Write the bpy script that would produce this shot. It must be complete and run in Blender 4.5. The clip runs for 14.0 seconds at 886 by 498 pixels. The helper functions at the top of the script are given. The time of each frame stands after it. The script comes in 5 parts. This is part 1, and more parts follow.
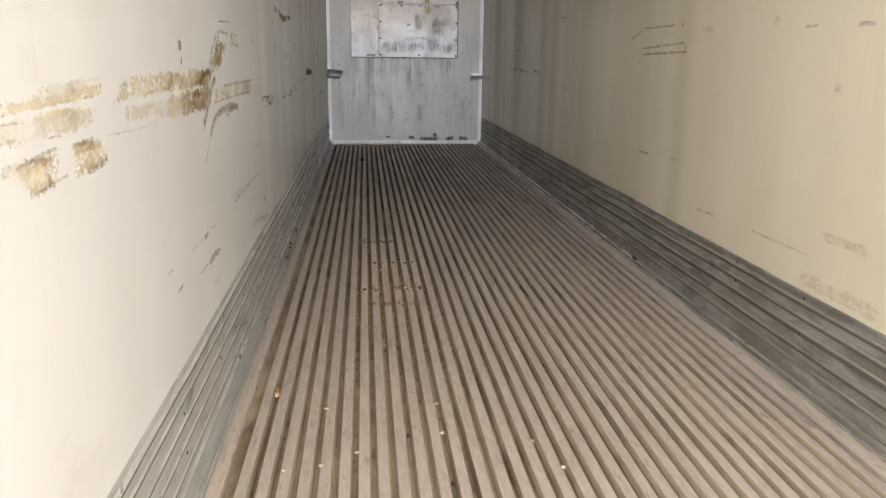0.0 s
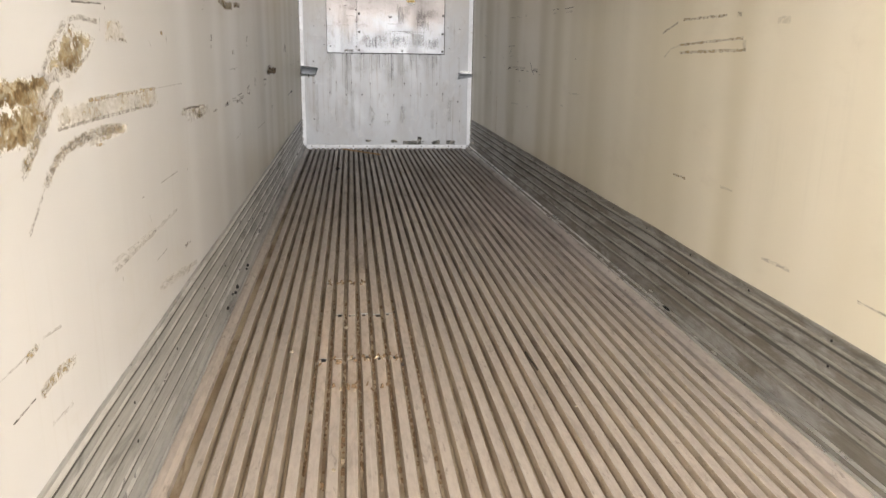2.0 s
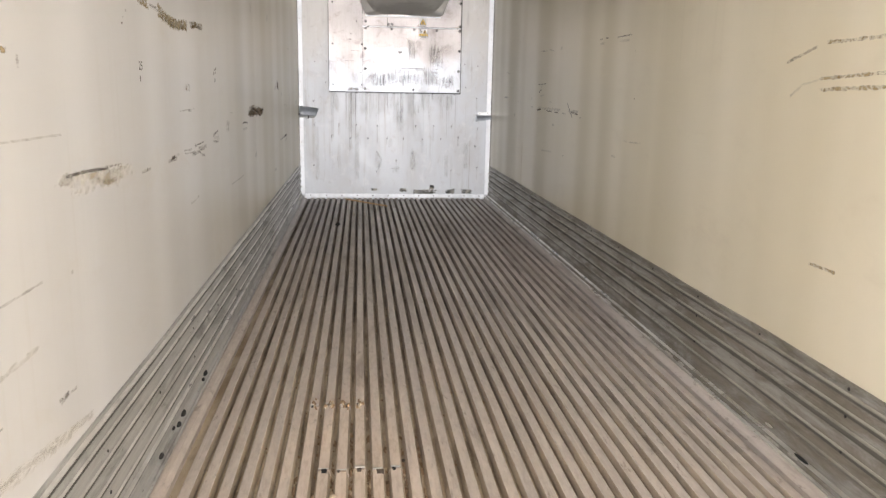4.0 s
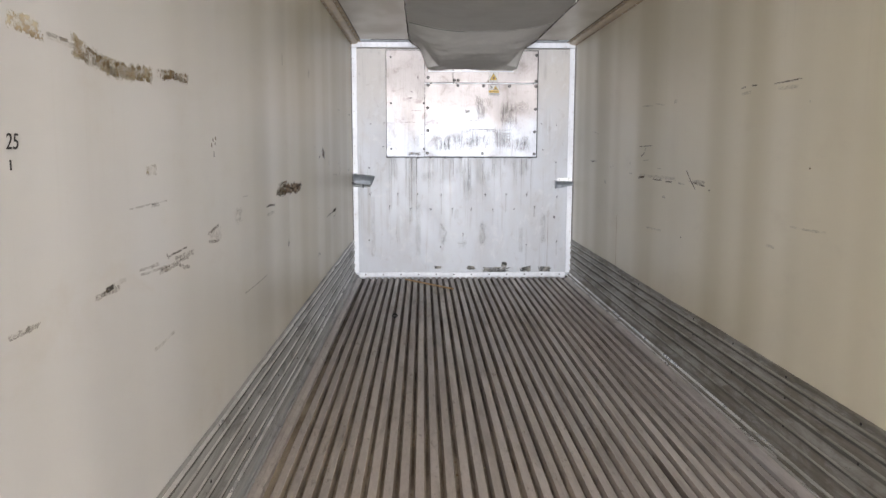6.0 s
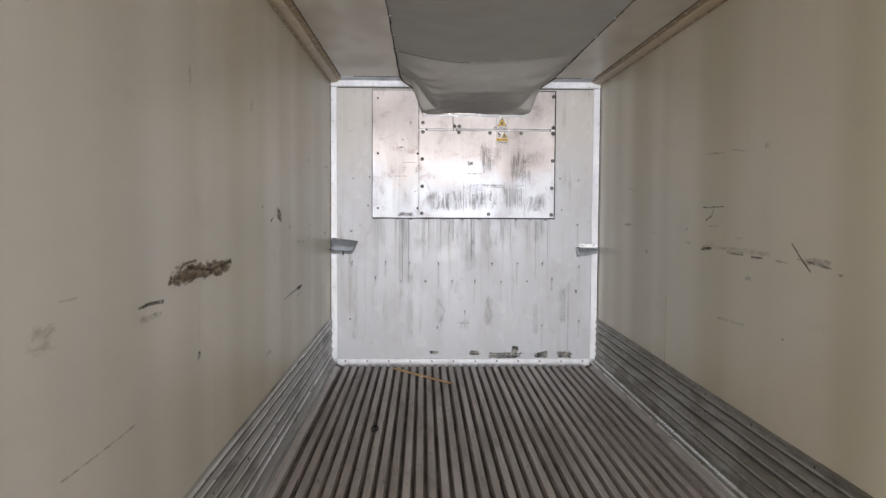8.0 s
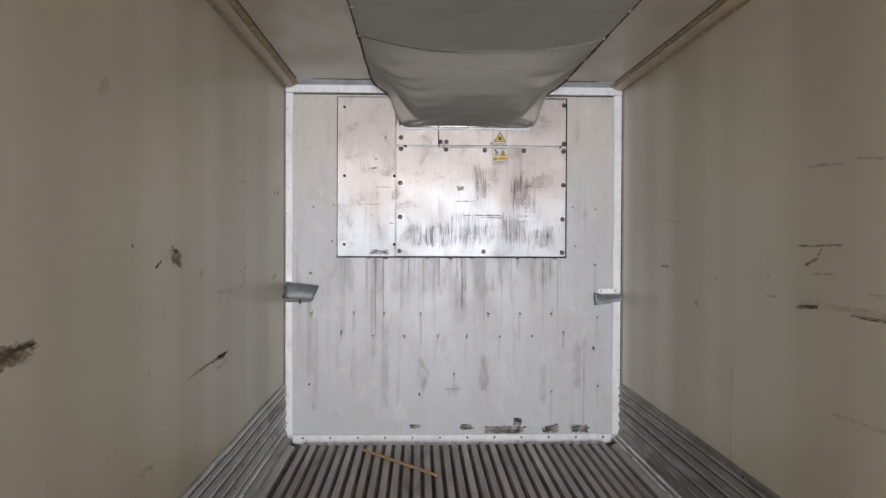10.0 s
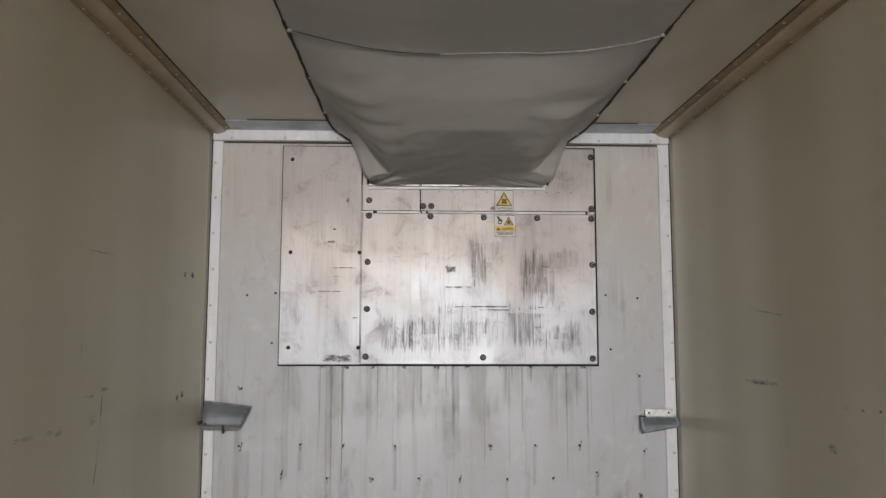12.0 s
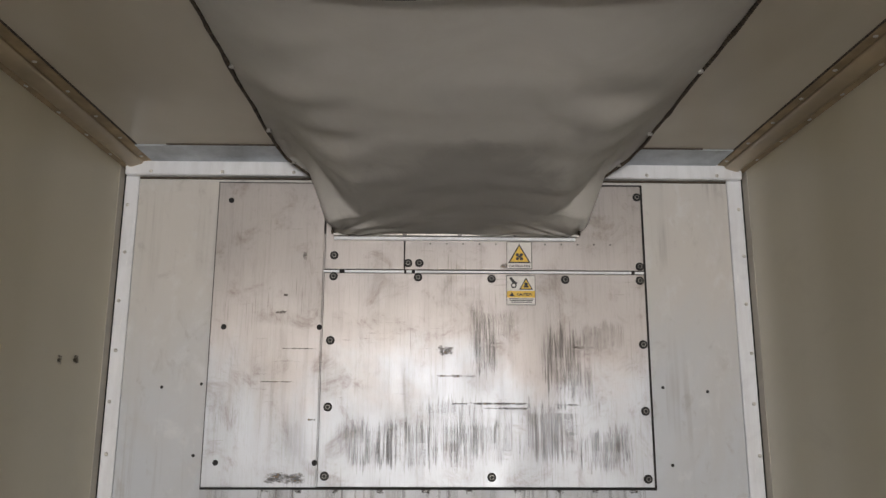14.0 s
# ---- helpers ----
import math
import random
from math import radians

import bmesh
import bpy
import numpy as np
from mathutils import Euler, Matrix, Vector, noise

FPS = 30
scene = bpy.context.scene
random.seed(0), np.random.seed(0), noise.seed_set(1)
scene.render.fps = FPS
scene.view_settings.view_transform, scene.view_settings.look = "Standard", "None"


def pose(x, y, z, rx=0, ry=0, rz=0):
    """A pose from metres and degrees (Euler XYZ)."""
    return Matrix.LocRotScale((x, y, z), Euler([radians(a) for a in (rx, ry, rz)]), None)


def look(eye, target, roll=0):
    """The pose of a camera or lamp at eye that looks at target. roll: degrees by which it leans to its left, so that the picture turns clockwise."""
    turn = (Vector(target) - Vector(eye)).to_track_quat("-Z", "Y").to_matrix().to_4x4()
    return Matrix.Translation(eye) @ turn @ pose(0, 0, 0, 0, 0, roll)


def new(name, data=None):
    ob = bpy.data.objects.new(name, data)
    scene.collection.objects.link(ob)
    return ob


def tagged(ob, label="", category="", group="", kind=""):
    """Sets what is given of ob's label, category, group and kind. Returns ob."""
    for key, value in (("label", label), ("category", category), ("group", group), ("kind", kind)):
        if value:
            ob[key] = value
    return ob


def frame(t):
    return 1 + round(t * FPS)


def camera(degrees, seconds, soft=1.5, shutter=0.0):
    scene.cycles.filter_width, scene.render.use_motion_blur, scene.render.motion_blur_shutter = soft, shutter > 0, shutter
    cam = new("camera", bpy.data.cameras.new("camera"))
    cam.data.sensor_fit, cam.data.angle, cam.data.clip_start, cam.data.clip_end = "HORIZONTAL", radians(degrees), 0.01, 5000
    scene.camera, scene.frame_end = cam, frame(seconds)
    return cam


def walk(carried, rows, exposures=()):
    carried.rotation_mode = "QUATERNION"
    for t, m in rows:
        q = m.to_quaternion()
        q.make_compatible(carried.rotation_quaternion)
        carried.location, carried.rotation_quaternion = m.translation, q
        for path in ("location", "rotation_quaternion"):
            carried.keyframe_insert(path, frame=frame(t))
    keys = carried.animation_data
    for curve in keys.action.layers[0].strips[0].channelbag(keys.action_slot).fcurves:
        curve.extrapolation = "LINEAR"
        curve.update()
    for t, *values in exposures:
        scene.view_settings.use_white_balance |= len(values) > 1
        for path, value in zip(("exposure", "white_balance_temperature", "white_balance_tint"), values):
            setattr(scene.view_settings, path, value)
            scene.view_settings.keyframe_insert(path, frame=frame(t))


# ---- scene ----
cam = camera(60.0, 14.0, soft=1.4)
PATH = [
    (0, (-0.646, -0.381, 1.385), (-0.449, 1.548, 0.894), 0.7),
    (0.5, (-0.576, -0.127, 1.397), (-0.357, 1.798, 0.903), 0.7),
    (1, (-0.579, 0.133, 1.396), (-0.355, 2.058, 0.898), 0.7),
    (1.5, (-0.574, 0.421, 1.386), (-0.346, 2.344, 0.886), 0.8),
    (2, (-0.516, 0.75, 1.399), (-0.285, 2.672, 0.896), 0.9),
    (2.5, (-0.531, 1.053, 1.38), (-0.306, 2.98, 0.898), 1.0),
    (3, (-0.531, 1.408, 1.365), (-0.306, 3.349, 0.937), 0.9),
    (3.2, (-0.499, 1.553, 1.359), (-0.275, 3.496, 0.938), 1.0),
    (5.3, (-0.447, 2.976, 1.419), (-0.327, 4.948, 1.113), 0.3),
    (5.5, (-0.45, 3.132, 1.422), (-0.364, 5.111, 1.143), 0.2),
    (6, (-0.45, 3.48, 1.428), (-0.398, 5.462, 1.168), 0.1),
    (6.5, (-0.407, 3.886, 1.438), (-0.366, 5.878, 1.257), 0.2),
    (7, (-0.438, 4.269, 1.43), (-0.394, 6.262, 1.265), 0.2),
    (7.5, (-0.424, 4.658, 1.411), (-0.374, 6.651, 1.248), 0.4),
    (8, (-0.383, 5.04, 1.448), (-0.332, 7.036, 1.335), 0.3),
    (8.2, (-0.395, 5.185, 1.46), (-0.34, 7.182, 1.367), 0.2),
    (10.3, (-0.233, 6.739, 1.474), (-0.166, 8.738, 1.479), 0.3),
    (10.5, (-0.221, 6.923, 1.48), (-0.154, 8.921, 1.549), 0.4),
    (11, (-0.232, 7.332, 1.493), (-0.162, 9.328, 1.602), 0.2),
    (11.5, (-0.168, 7.678, 1.47), (-0.114, 9.67, 1.632), 0.2),
    (12, (-0.118, 8.029, 1.5), (-0.059, 10.016, 1.717), 0.1),
    (12.5, (-0.094, 8.369, 1.491), (-0.04, 10.349, 1.772), 0.3),
    (13, (-0.026, 8.673, 1.536), (0.008, 10.647, 1.861), 0.2),
    (13.5, (-0.006, 8.969, 1.531), (0.036, 10.929, 1.929), 0.1),
    (14, (-0.019, 9.139, 1.61), (0.014, 11.096, 2.023), 0.2),
]
# seconds, stops, kelvin, tint
EXPOSURES = [(0.0, -0.84, 6850, 16), (1.0, -0.40, 7500, 15), (2.0, -0.17, 7050, 17), (3.2, 0.31, 7100, 17), (5.3, 0.36, 6380, 19), (6.5, 0.23, 6620, 17), (8.2, 0.08, 6700, 18), (10.3, -0.12, 6750, 18), (12.0, -0.36, 7050, 17), (14.0, -0.32, 7150, 17)]
DOOR_POWER = 1150

walk(cam, [(t, look(eye, target, roll)) for t, eye, target, roll in PATH], EXPOSURES)

# ---- light: an open rear doorway under a bright sky ----
REAR, FRONT, HALF, TOP = -3.8, 12.09, 1.235, 2.577
world = bpy.data.worlds.new("sky")
scene.world = world
world.use_nodes = True
sky = world.node_tree.nodes.new("ShaderNodeTexSky")
sky.sky_type, sky.sun_disc = "NISHITA", False
sky.sun_elevation, sky.sun_rotation = radians(48), radians(150)
world.node_tree.links.new(sky.outputs[0], world.node_tree.nodes["Background"].inputs[0])
world.node_tree.nodes["Background"].inputs[1].default_value = 0.1
sun = new("sun", bpy.data.lights.new("sun", "SUN"))
sun.data.energy, sun.data.angle, sun.data.color = 3.5, radians(0.5), (1.0, 0.95, 0.88)
sun.matrix_world = look((0, 0, 30), (0 + 8, 0 - 14, 12))
door_light = new("doorway_daylight", bpy.data.lights.new("doorway_daylight", "AREA"))
door_light.data.shape, door_light.data.size, door_light.data.size_y = "RECTANGLE", 2.4, 2.5
door_light.data.energy, door_light.data.color = DOOR_POWER, (0.93, 0.97, 1.0)
door_light.matrix_world = look((0, REAR + 0.02, 1.28), (0, 5, 1.28))


# ---- materials ----
class Nodes:
    """A node material with a few shortcuts."""

    def __init__(self, name, rough=0.5, metal=0.0, spec=0.5):
        self.mat = bpy.data.materials.new(name)
        self.mat.use_nodes = True
        self.tree = self.mat.node_tree
        self.bsdf = self.tree.nodes["Principled BSDF"]
        self.bsdf.inputs["Roughness"].default_value = rough
        self.bsdf.inputs["Metallic"].default_value = metal
        self.bsdf.inputs["Specular IOR Level"].default_value = spec
        self.geo = self.tree.nodes.new("ShaderNodeNewGeometry")

    def link(self, a, b):
        self.tree.links.new(a, b)

    def noise(self, scale, detail=4.0, rough=0.55, warp=0.0, shift=0.0):
        """Noise over world places; scale is a triple."""
        m = self.tree.nodes.new("ShaderNodeMapping")
        m.inputs["Scale"].default_value = scale
        m.inputs["Location"].default_value = (shift, shift * 0.7, shift * 0.3)
        n = self.tree.nodes.new("ShaderNodeTexNoise")
        n.inputs["Scale"].default_value = 1.0
        n.inputs["Detail"].default_value = detail
        n.inputs["Roughness"].default_value = rough
        n.inputs["Distortion"].default_value = warp
        self.link(self.geo.outputs["Position"], m.inputs["Vector"])
        self.link(m.outputs[0], n.inputs["Vector"])
        return n.outputs["Fac"]

    def ramp(self, fac, low, high, a=0.0, b=1.0):
        r = self.tree.nodes.new("ShaderNodeMapRange")
        r.interpolation_type = "SMOOTHSTEP"
        for key, v in (("From Min", low), ("From Max", high), ("To Min", a), ("To Max", b)):
            r.inputs[key].default_value = v
        self.link(fac, r.inputs["Value"])
        return r.outputs[0]

    def math(self, op, a, b=0.5):
        m = self.tree.nodes.new("ShaderNodeMath")
        m.operation = op
        for k, v in enumerate((a, b)):
            if isinstance(v, (int, float)):
                m.inputs[k].default_value = v
            else:
                self.link(v, m.inputs[k])
        return m.outputs[0]

    def mix(self, fac, a, b):
        m = self.tree.nodes.new("ShaderNodeMix")
        m.data_type = "RGBA"
        if isinstance(fac, (int, float)):
            m.inputs[0].default_value = fac
        else:
            self.link(fac, m.inputs[0])
        for k, v in ((6, a), (7, b)):
            if isinstance(v, tuple):
                m.inputs[k].default_value = (*v, 1)
            else:
                self.link(v, m.inputs[k])
        return m.outputs[2]

    def color(self, c):
        if isinstance(c, tuple):
            self.bsdf.inputs["Base Color"].default_value = (*c, 1)
        else:
            self.link(c, self.bsdf.inputs["Base Color"])
        return self

    def rough(self, r):
        self.link(r, self.bsdf.inputs["Roughness"])
        return self

    def bump(self, height, strength=0.3, distance=0.01):
        b = self.tree.nodes.new("ShaderNodeBump")
        b.inputs["Strength"].default_value = strength
        b.inputs["Distance"].default_value = distance
        self.link(height, b.inputs["Height"])
        if self.bsdf.inputs["Normal"].is_linked:
            self.link(self.bsdf.inputs["Normal"].links[0].from_socket, b.inputs["Normal"])
        self.link(b.outputs[0], self.bsdf.inputs["Normal"])
        return self


def wall_panel(name, base, dull, daylit=None):
    """White glass-fibre lining gone yellow: faint vertical bands of painted light and shade, drips, rub marks and a
    wavy skin.
    """
    n = Nodes(name, 0.36, 0.0, 0.5)
    bands = n.noise((5.0, 2.0, 0.08), 1.5, 0.4)
    drips = n.noise((34, 26, 0.5), 3.0, 0.55, 0.05, 3.0)
    cloud = n.noise((0.9, 0.7, 0.8), 3.0, 0.55, 0.2, 9.0)
    speck = n.noise((160, 160, 160), 2.0, 0.5)
    sep = n.tree.nodes.new("ShaderNodeSeparateXYZ")
    n.link(n.geo.outputs["Position"], sep.inputs[0])
    if daylit:
        # whitening by daylight near the rear doors is painted into the colour
        past_daylight = n.ramp(n.math("ADD", sep.outputs[1], n.math("MULTIPLY", n.math("SUBTRACT", cloud, 0.5), 3.0)), 4.5, 10.0)
        base, dull = n.mix(past_daylight, daylit[0], base), n.mix(past_daylight, daylit[1], dull)
    # light and dark of the wavy skin go into the colour as bands
    c = n.mix(n.ramp(bands, 0.35, 0.68), base, dull)
    c = n.mix(n.math("MULTIPLY", n.ramp(drips, 0.52, 0.85, 0, 0.15), n.ramp(n.noise((1.0, 0.55, 0.9), 3.0, 0.5, 0.3, 23.0), 0.46, 0.64)), c, (0.36, 0.32, 0.24))
    c = n.mix(n.ramp(cloud, 0.42, 0.75, 0, 0.42), c, dull)
    rubbed = n.noise((3.0, 2.2, 5.0), 5.0, 0.65, 0.3, 37.0)
    c = n.mix(n.ramp(rubbed, 0.54, 0.80, 0, 0.24), c, (0.50, 0.44, 0.34))
    n.color(c)
    n.rough(n.ramp(bands, 0.3, 0.7, 0.28, 0.41))
    wavy = n.math("MULTIPLY", n.noise((5, 5, 0.07), 1.0, 0.4, 0.2, 17.0), n.ramp(sep.outputs[1], 10.0, 11.7, 0.6, 2.6))
    n.bump(bands, 0.30, 0.02).bump(wavy, 0.35, 0.008).bump(drips, 0.03, 0.003).bump(speck, 0.10, 0.001)
    return n.mat


def aluminium(name, base, dark, rough, metal, stretch, stain=0.5):
    """Worn aluminium drawn out along one direction."""
    n = Nodes(name, rough, metal, 0.5)
    streak = n.noise(stretch, 5.0, 0.65)
    blot = n.noise((5, 1.6, 7), 6.0, 0.65, 0.8, 4.0)
    fine = n.noise(tuple(v * 5 for v in stretch), 3.0, 0.6, 0.0, 2.0)
    c = n.mix(n.ramp(streak, 0.35, 0.7), base, dark)
    c = n.mix(n.ramp(blot, 0.5, 0.72, 0, stain), c, tuple(v * 0.45 for v in dark))
    c = n.mix(n.ramp(fine, 0.62, 0.75, 0, 0.35), c, tuple(min(1, v * 1.5) for v in base))
    n.color(c)
    n.rough(n.ramp(blot, 0.3, 0.7, rough - 0.08, rough + 0.2))
    n.bump(fine, 0.15, 0.002)
    return n.mat


def plain(name, c, rough=0.6, metal=0.0, grain=40.0, spread=0.25):
    n = Nodes(name, rough, metal)
    f = n.noise((grain, grain, grain), 4.0, 0.6)
    n.color(n.mix(n.ramp(f, 0.3, 0.7), tuple(v * (1 - spread) for v in c), tuple(min(1, v * (1 + spread)) for v in c)))
    n.bump(f, 0.15, 0.002)
    return n.mat


def dirt(name, c, c2, scale, low, high, strength=1.0, warp=0.8):
    """A thin film of dirt with holes in it, fading to its edges."""
    n = Nodes(name, 0.9, 0.0, 0.0)
    uv = n.tree.nodes.new("ShaderNodeUVMap")
    sep = n.tree.nodes.new("ShaderNodeSeparateXYZ")
    n.link(uv.outputs[0], sep.inputs[0])
    fade = None
    for k in (0, 1):
        rag = n.math("MULTIPLY", n.math("SUBTRACT", n.noise(tuple(v * 0.6 for v in scale), 4.0, 0.65, 0.5, 15.0 + 9 * k), 0.5), 0.55)
        d = n.math("ADD", n.math("ABSOLUTE", n.math("SUBTRACT", sep.outputs[k], 0.5)), rag)
        f = n.math("MULTIPLY", n.ramp(d, 0.5, 0.18), n.ramp(n.math("ABSOLUTE", n.math("SUBTRACT", sep.outputs[k], 0.5)), 0.5, 0.44))
        fade = f if fade is None else n.math("MULTIPLY", fade, f)
    a = n.noise(scale, 7.0, 0.68, warp)
    big = n.noise(tuple(v * 0.22 for v in scale), 3.0, 0.5, 0.4, 6.0)
    both = n.math("ADD", n.math("MULTIPLY", a, 0.85), n.math("MULTIPLY", big, 0.15))
    lift = n.math("MULTIPLY", n.math("SUBTRACT", fade, 1.0), 0.38)
    mask = n.ramp(n.math("ADD", both, lift), low, high, 0.0, strength)
    blots = n.noise(tuple(v * 0.75 for v in scale), 5.0, 0.62, 0.3, 11.0)
    n.color(n.mix(n.ramp(blots, 0.40, 0.62), c, c2))
    clear = n.tree.nodes.new("ShaderNodeBsdfTransparent")
    mixed = n.tree.nodes.new("ShaderNodeMixShader")
    n.link(mask, mixed.inputs[0])
    n.link(clear.outputs[0], mixed.inputs[1])
    n.link(n.bsdf.outputs[0], mixed.inputs[2])
    n.link(mixed.outputs[0], n.tree.nodes["Material Output"].inputs[0])
    return n.mat


def rub(name, pale, brown, fill, cover, low=0.50, high=0.60):
    """Goods rubbed off on the lining: a pale stain with upright brown flecks, thickest towards its two edges."""
    n = Nodes(name, 0.85, 0.0, 0.1)
    uv = n.tree.nodes.new("ShaderNodeUVMap")
    sep = n.tree.nodes.new("ShaderNodeSeparateXYZ")
    n.link(uv.outputs[0], sep.inputs[0])
    fade, off = None, []
    for k in (0, 1):
        off.append(n.math("ABSOLUTE", n.math("SUBTRACT", sep.outputs[k], 0.5)))
        rag = n.math("MULTIPLY", n.math("SUBTRACT", n.noise((20, 34, 44), 6.0, 0.74, 0.5, 15.0 + 9 * k), 0.5), 0.95)
        f = n.math("MULTIPLY", n.ramp(n.math("ADD", off[k], rag), 0.52, 0.26), n.ramp(off[k], 0.5, 0.45))
        fade = f if fade is None else n.math("MULTIPLY", fade, f)
    lift = n.math("MULTIPLY", n.math("SUBTRACT", fade, 1.0), 0.30)
    fleck = n.noise((20, 40, 46), 6.0, 0.70, 0.35)
    big = n.noise((8, 5, 16), 4.0, 0.6, 0.3, 6.0)
    rim = n.ramp(off[1], 0.10, 0.34, 0.0, 0.025)
    thick = n.math("ADD", n.math("ADD", n.math("MULTIPLY", fleck, 0.6), n.math("MULTIPLY", big, 0.4)), n.math("ADD", rim, lift))
    flecks = n.ramp(thick, low, high, 0.0, cover)
    wash = n.ramp(n.math("ADD", n.noise((6, 12, 22), 6.0, 0.68, 0.2, 27.0), lift), 0.30, 0.60, 0.0, fill)
    n.color(n.mix(n.ramp(thick, low, high + 0.04), pale, n.mix(n.ramp(n.noise((40, 44, 30), 3.0, 0.6, 0.2, 71.0), 0.4, 0.6), brown, tuple(v * 0.5 for v in brown))))
    clear = n.tree.nodes.new("ShaderNodeBsdfTransparent")
    mixed = n.tree.nodes.new("ShaderNodeMixShader")
    n.link(n.math("MAXIMUM", flecks, wash), mixed.inputs[0])
    n.link(clear.outputs[0], mixed.inputs[1])
    n.link(n.bsdf.outputs[0], mixed.inputs[2])
    n.link(mixed.outputs[0], n.tree.nodes["Material Output"].inputs[0])
    return n.mat


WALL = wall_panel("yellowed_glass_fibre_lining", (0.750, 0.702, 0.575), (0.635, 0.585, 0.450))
# copy of the lining for the left wall, with door daylight in its colour
WALL_DAYLIT = wall_panel("daylit_glass_fibre_lining", (0.755, 0.71, 0.582), (0.645, 0.597, 0.460), ((0.67, 0.676, 0.678), (0.61, 0.612, 0.608)))
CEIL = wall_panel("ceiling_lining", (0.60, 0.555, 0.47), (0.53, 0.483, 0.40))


def bulkhead_paint():
    n = Nodes("front_wall_paint", 0.4, 0.0, 0.5)
    broad = n.noise((2.6, 2, 1.3), 6.0, 0.6, 0.5, 5.0)
    runs = n.noise((22, 5, 0.7), 5.0, 0.6, 0.25)
    some = n.noise((1.7, 2, 1.1), 3.0, 0.55, 0.3, 14.0)
    foot = n.noise((14, 5, 9), 6.0, 0.65, 0.6, 2.0)
    chalk = n.noise((9, 4, 6), 7.0, 0.72, 0.4, 19.0)
    sep = n.tree.nodes.new("ShaderNodeSeparateXYZ")
    n.link(n.geo.outputs["Position"], sep.inputs[0])
    # reflected sky is painted in as a bluish tone that fades to cream upwards
    sky_fade = n.ramp(n.math("ADD", sep.outputs[2], n.math("MULTIPLY", n.math("SUBTRACT", broad, 0.5), 1.2)), 1.35, 2.2)
    c = n.mix(sky_fade, (0.53, 0.57, 0.605), (0.58, 0.566, 0.53))
    c = n.mix(n.ramp(broad, 0.45, 0.72, 0, 0.55), c, (0.46, 0.465, 0.46))
    c = n.mix(n.ramp(chalk, 0.52, 0.72, 0, 0.5), c, (0.68, 0.70, 0.70))
    c = n.mix(n.math("MULTIPLY", n.ramp(runs, 0.53, 0.70, 0, 0.7), n.ramp(some, 0.43, 0.60)), c, (0.29, 0.28, 0.265))
    c = n.mix(n.ramp(foot, 0.56, 0.74, 0, 0.42), c, (0.33, 0.31, 0.29))
    n.color(c)
    n.rough(n.math("ADD", n.ramp(broad, 0.3, 0.7, 0.30, 0.44), n.ramp(chalk, 0.45, 0.7, 0.0, 0.12)))
    n.bump(broad, 0.3, 0.02).bump(runs, 0.10, 0.004).bump(n.noise((60, 60, 60), 3.0), 0.12, 0.002)
    return n.mat


def plate_metal():
    """Bare sheet with an upright grain, warm above and bluish below, with wiped grime and fine scratches."""
    n = Nodes("brushed_plate", 0.4, 0.85)
    streak = n.noise((110, 5, 4.0), 5.0, 0.72, 0.2)
    patch = n.noise((7, 2, 6.0), 9.0, 0.78, 0.6, 7.0)
    grain = n.noise((420, 20, 26), 3.0, 0.6, 0.0, 4.0)
    warm = n.noise((1.8, 1, 1.4), 5.0, 0.6, 0.4, 21.0)
    lines = n.noise((5, 2, 110), 5.0, 0.7, 0.1, 12.0)
    comb = n.noise((150, 3, 3.2), 3.0, 0.6, 0.05, 44.0)
    where = n.noise((2.4, 1, 2.8), 4.0, 0.6, 0.3, 52.0)
    sep = n.tree.nodes.new("ShaderNodeSeparateXYZ")
    n.link(n.geo.outputs["Position"], sep.inputs[0])
    tone = n.ramp(n.math("ADD", sep.outputs[2], n.math("MULTIPLY", n.math("SUBTRACT", warm, 0.5), 1.6)), 1.50, 1.85)
    c = n.mix(tone, (0.332, 0.352, 0.37), (0.338, 0.318, 0.304))
    c = n.mix(n.ramp(streak, 0.48, 0.78, 0, 0.36), c, (0.22, 0.20, 0.186))
    c = n.mix(n.ramp(patch, 0.50, 0.70, 0, 0.55), c, (0.17, 0.14, 0.125))
    c = n.mix(n.ramp(grain, 0.5, 0.8, 0, 0.35), c, (0.22, 0.205, 0.195))
    c = n.mix(n.ramp(lines, 0.64, 0.71, 0, 0.5), c, (0.12, 0.11, 0.10))
    c = n.mix(n.math("MULTIPLY", n.ramp(comb, 0.57, 0.66, 0, 0.5), n.ramp(where, 0.56, 0.68)), c, (0.10, 0.088, 0.078))
    n.color(c)
    n.rough(n.math("ADD", n.ramp(warm, 0.36, 0.64, 0.44, 0.50), n.math("ADD", n.ramp(patch, 0.4, 0.8, 0.0, 0.07), n.ramp(streak, 0.4, 0.8, 0.0, 0.08))))
    n.bump(warm, 0.10, 0.01).bump(streak, 0.08, 0.002)
    return n.mat


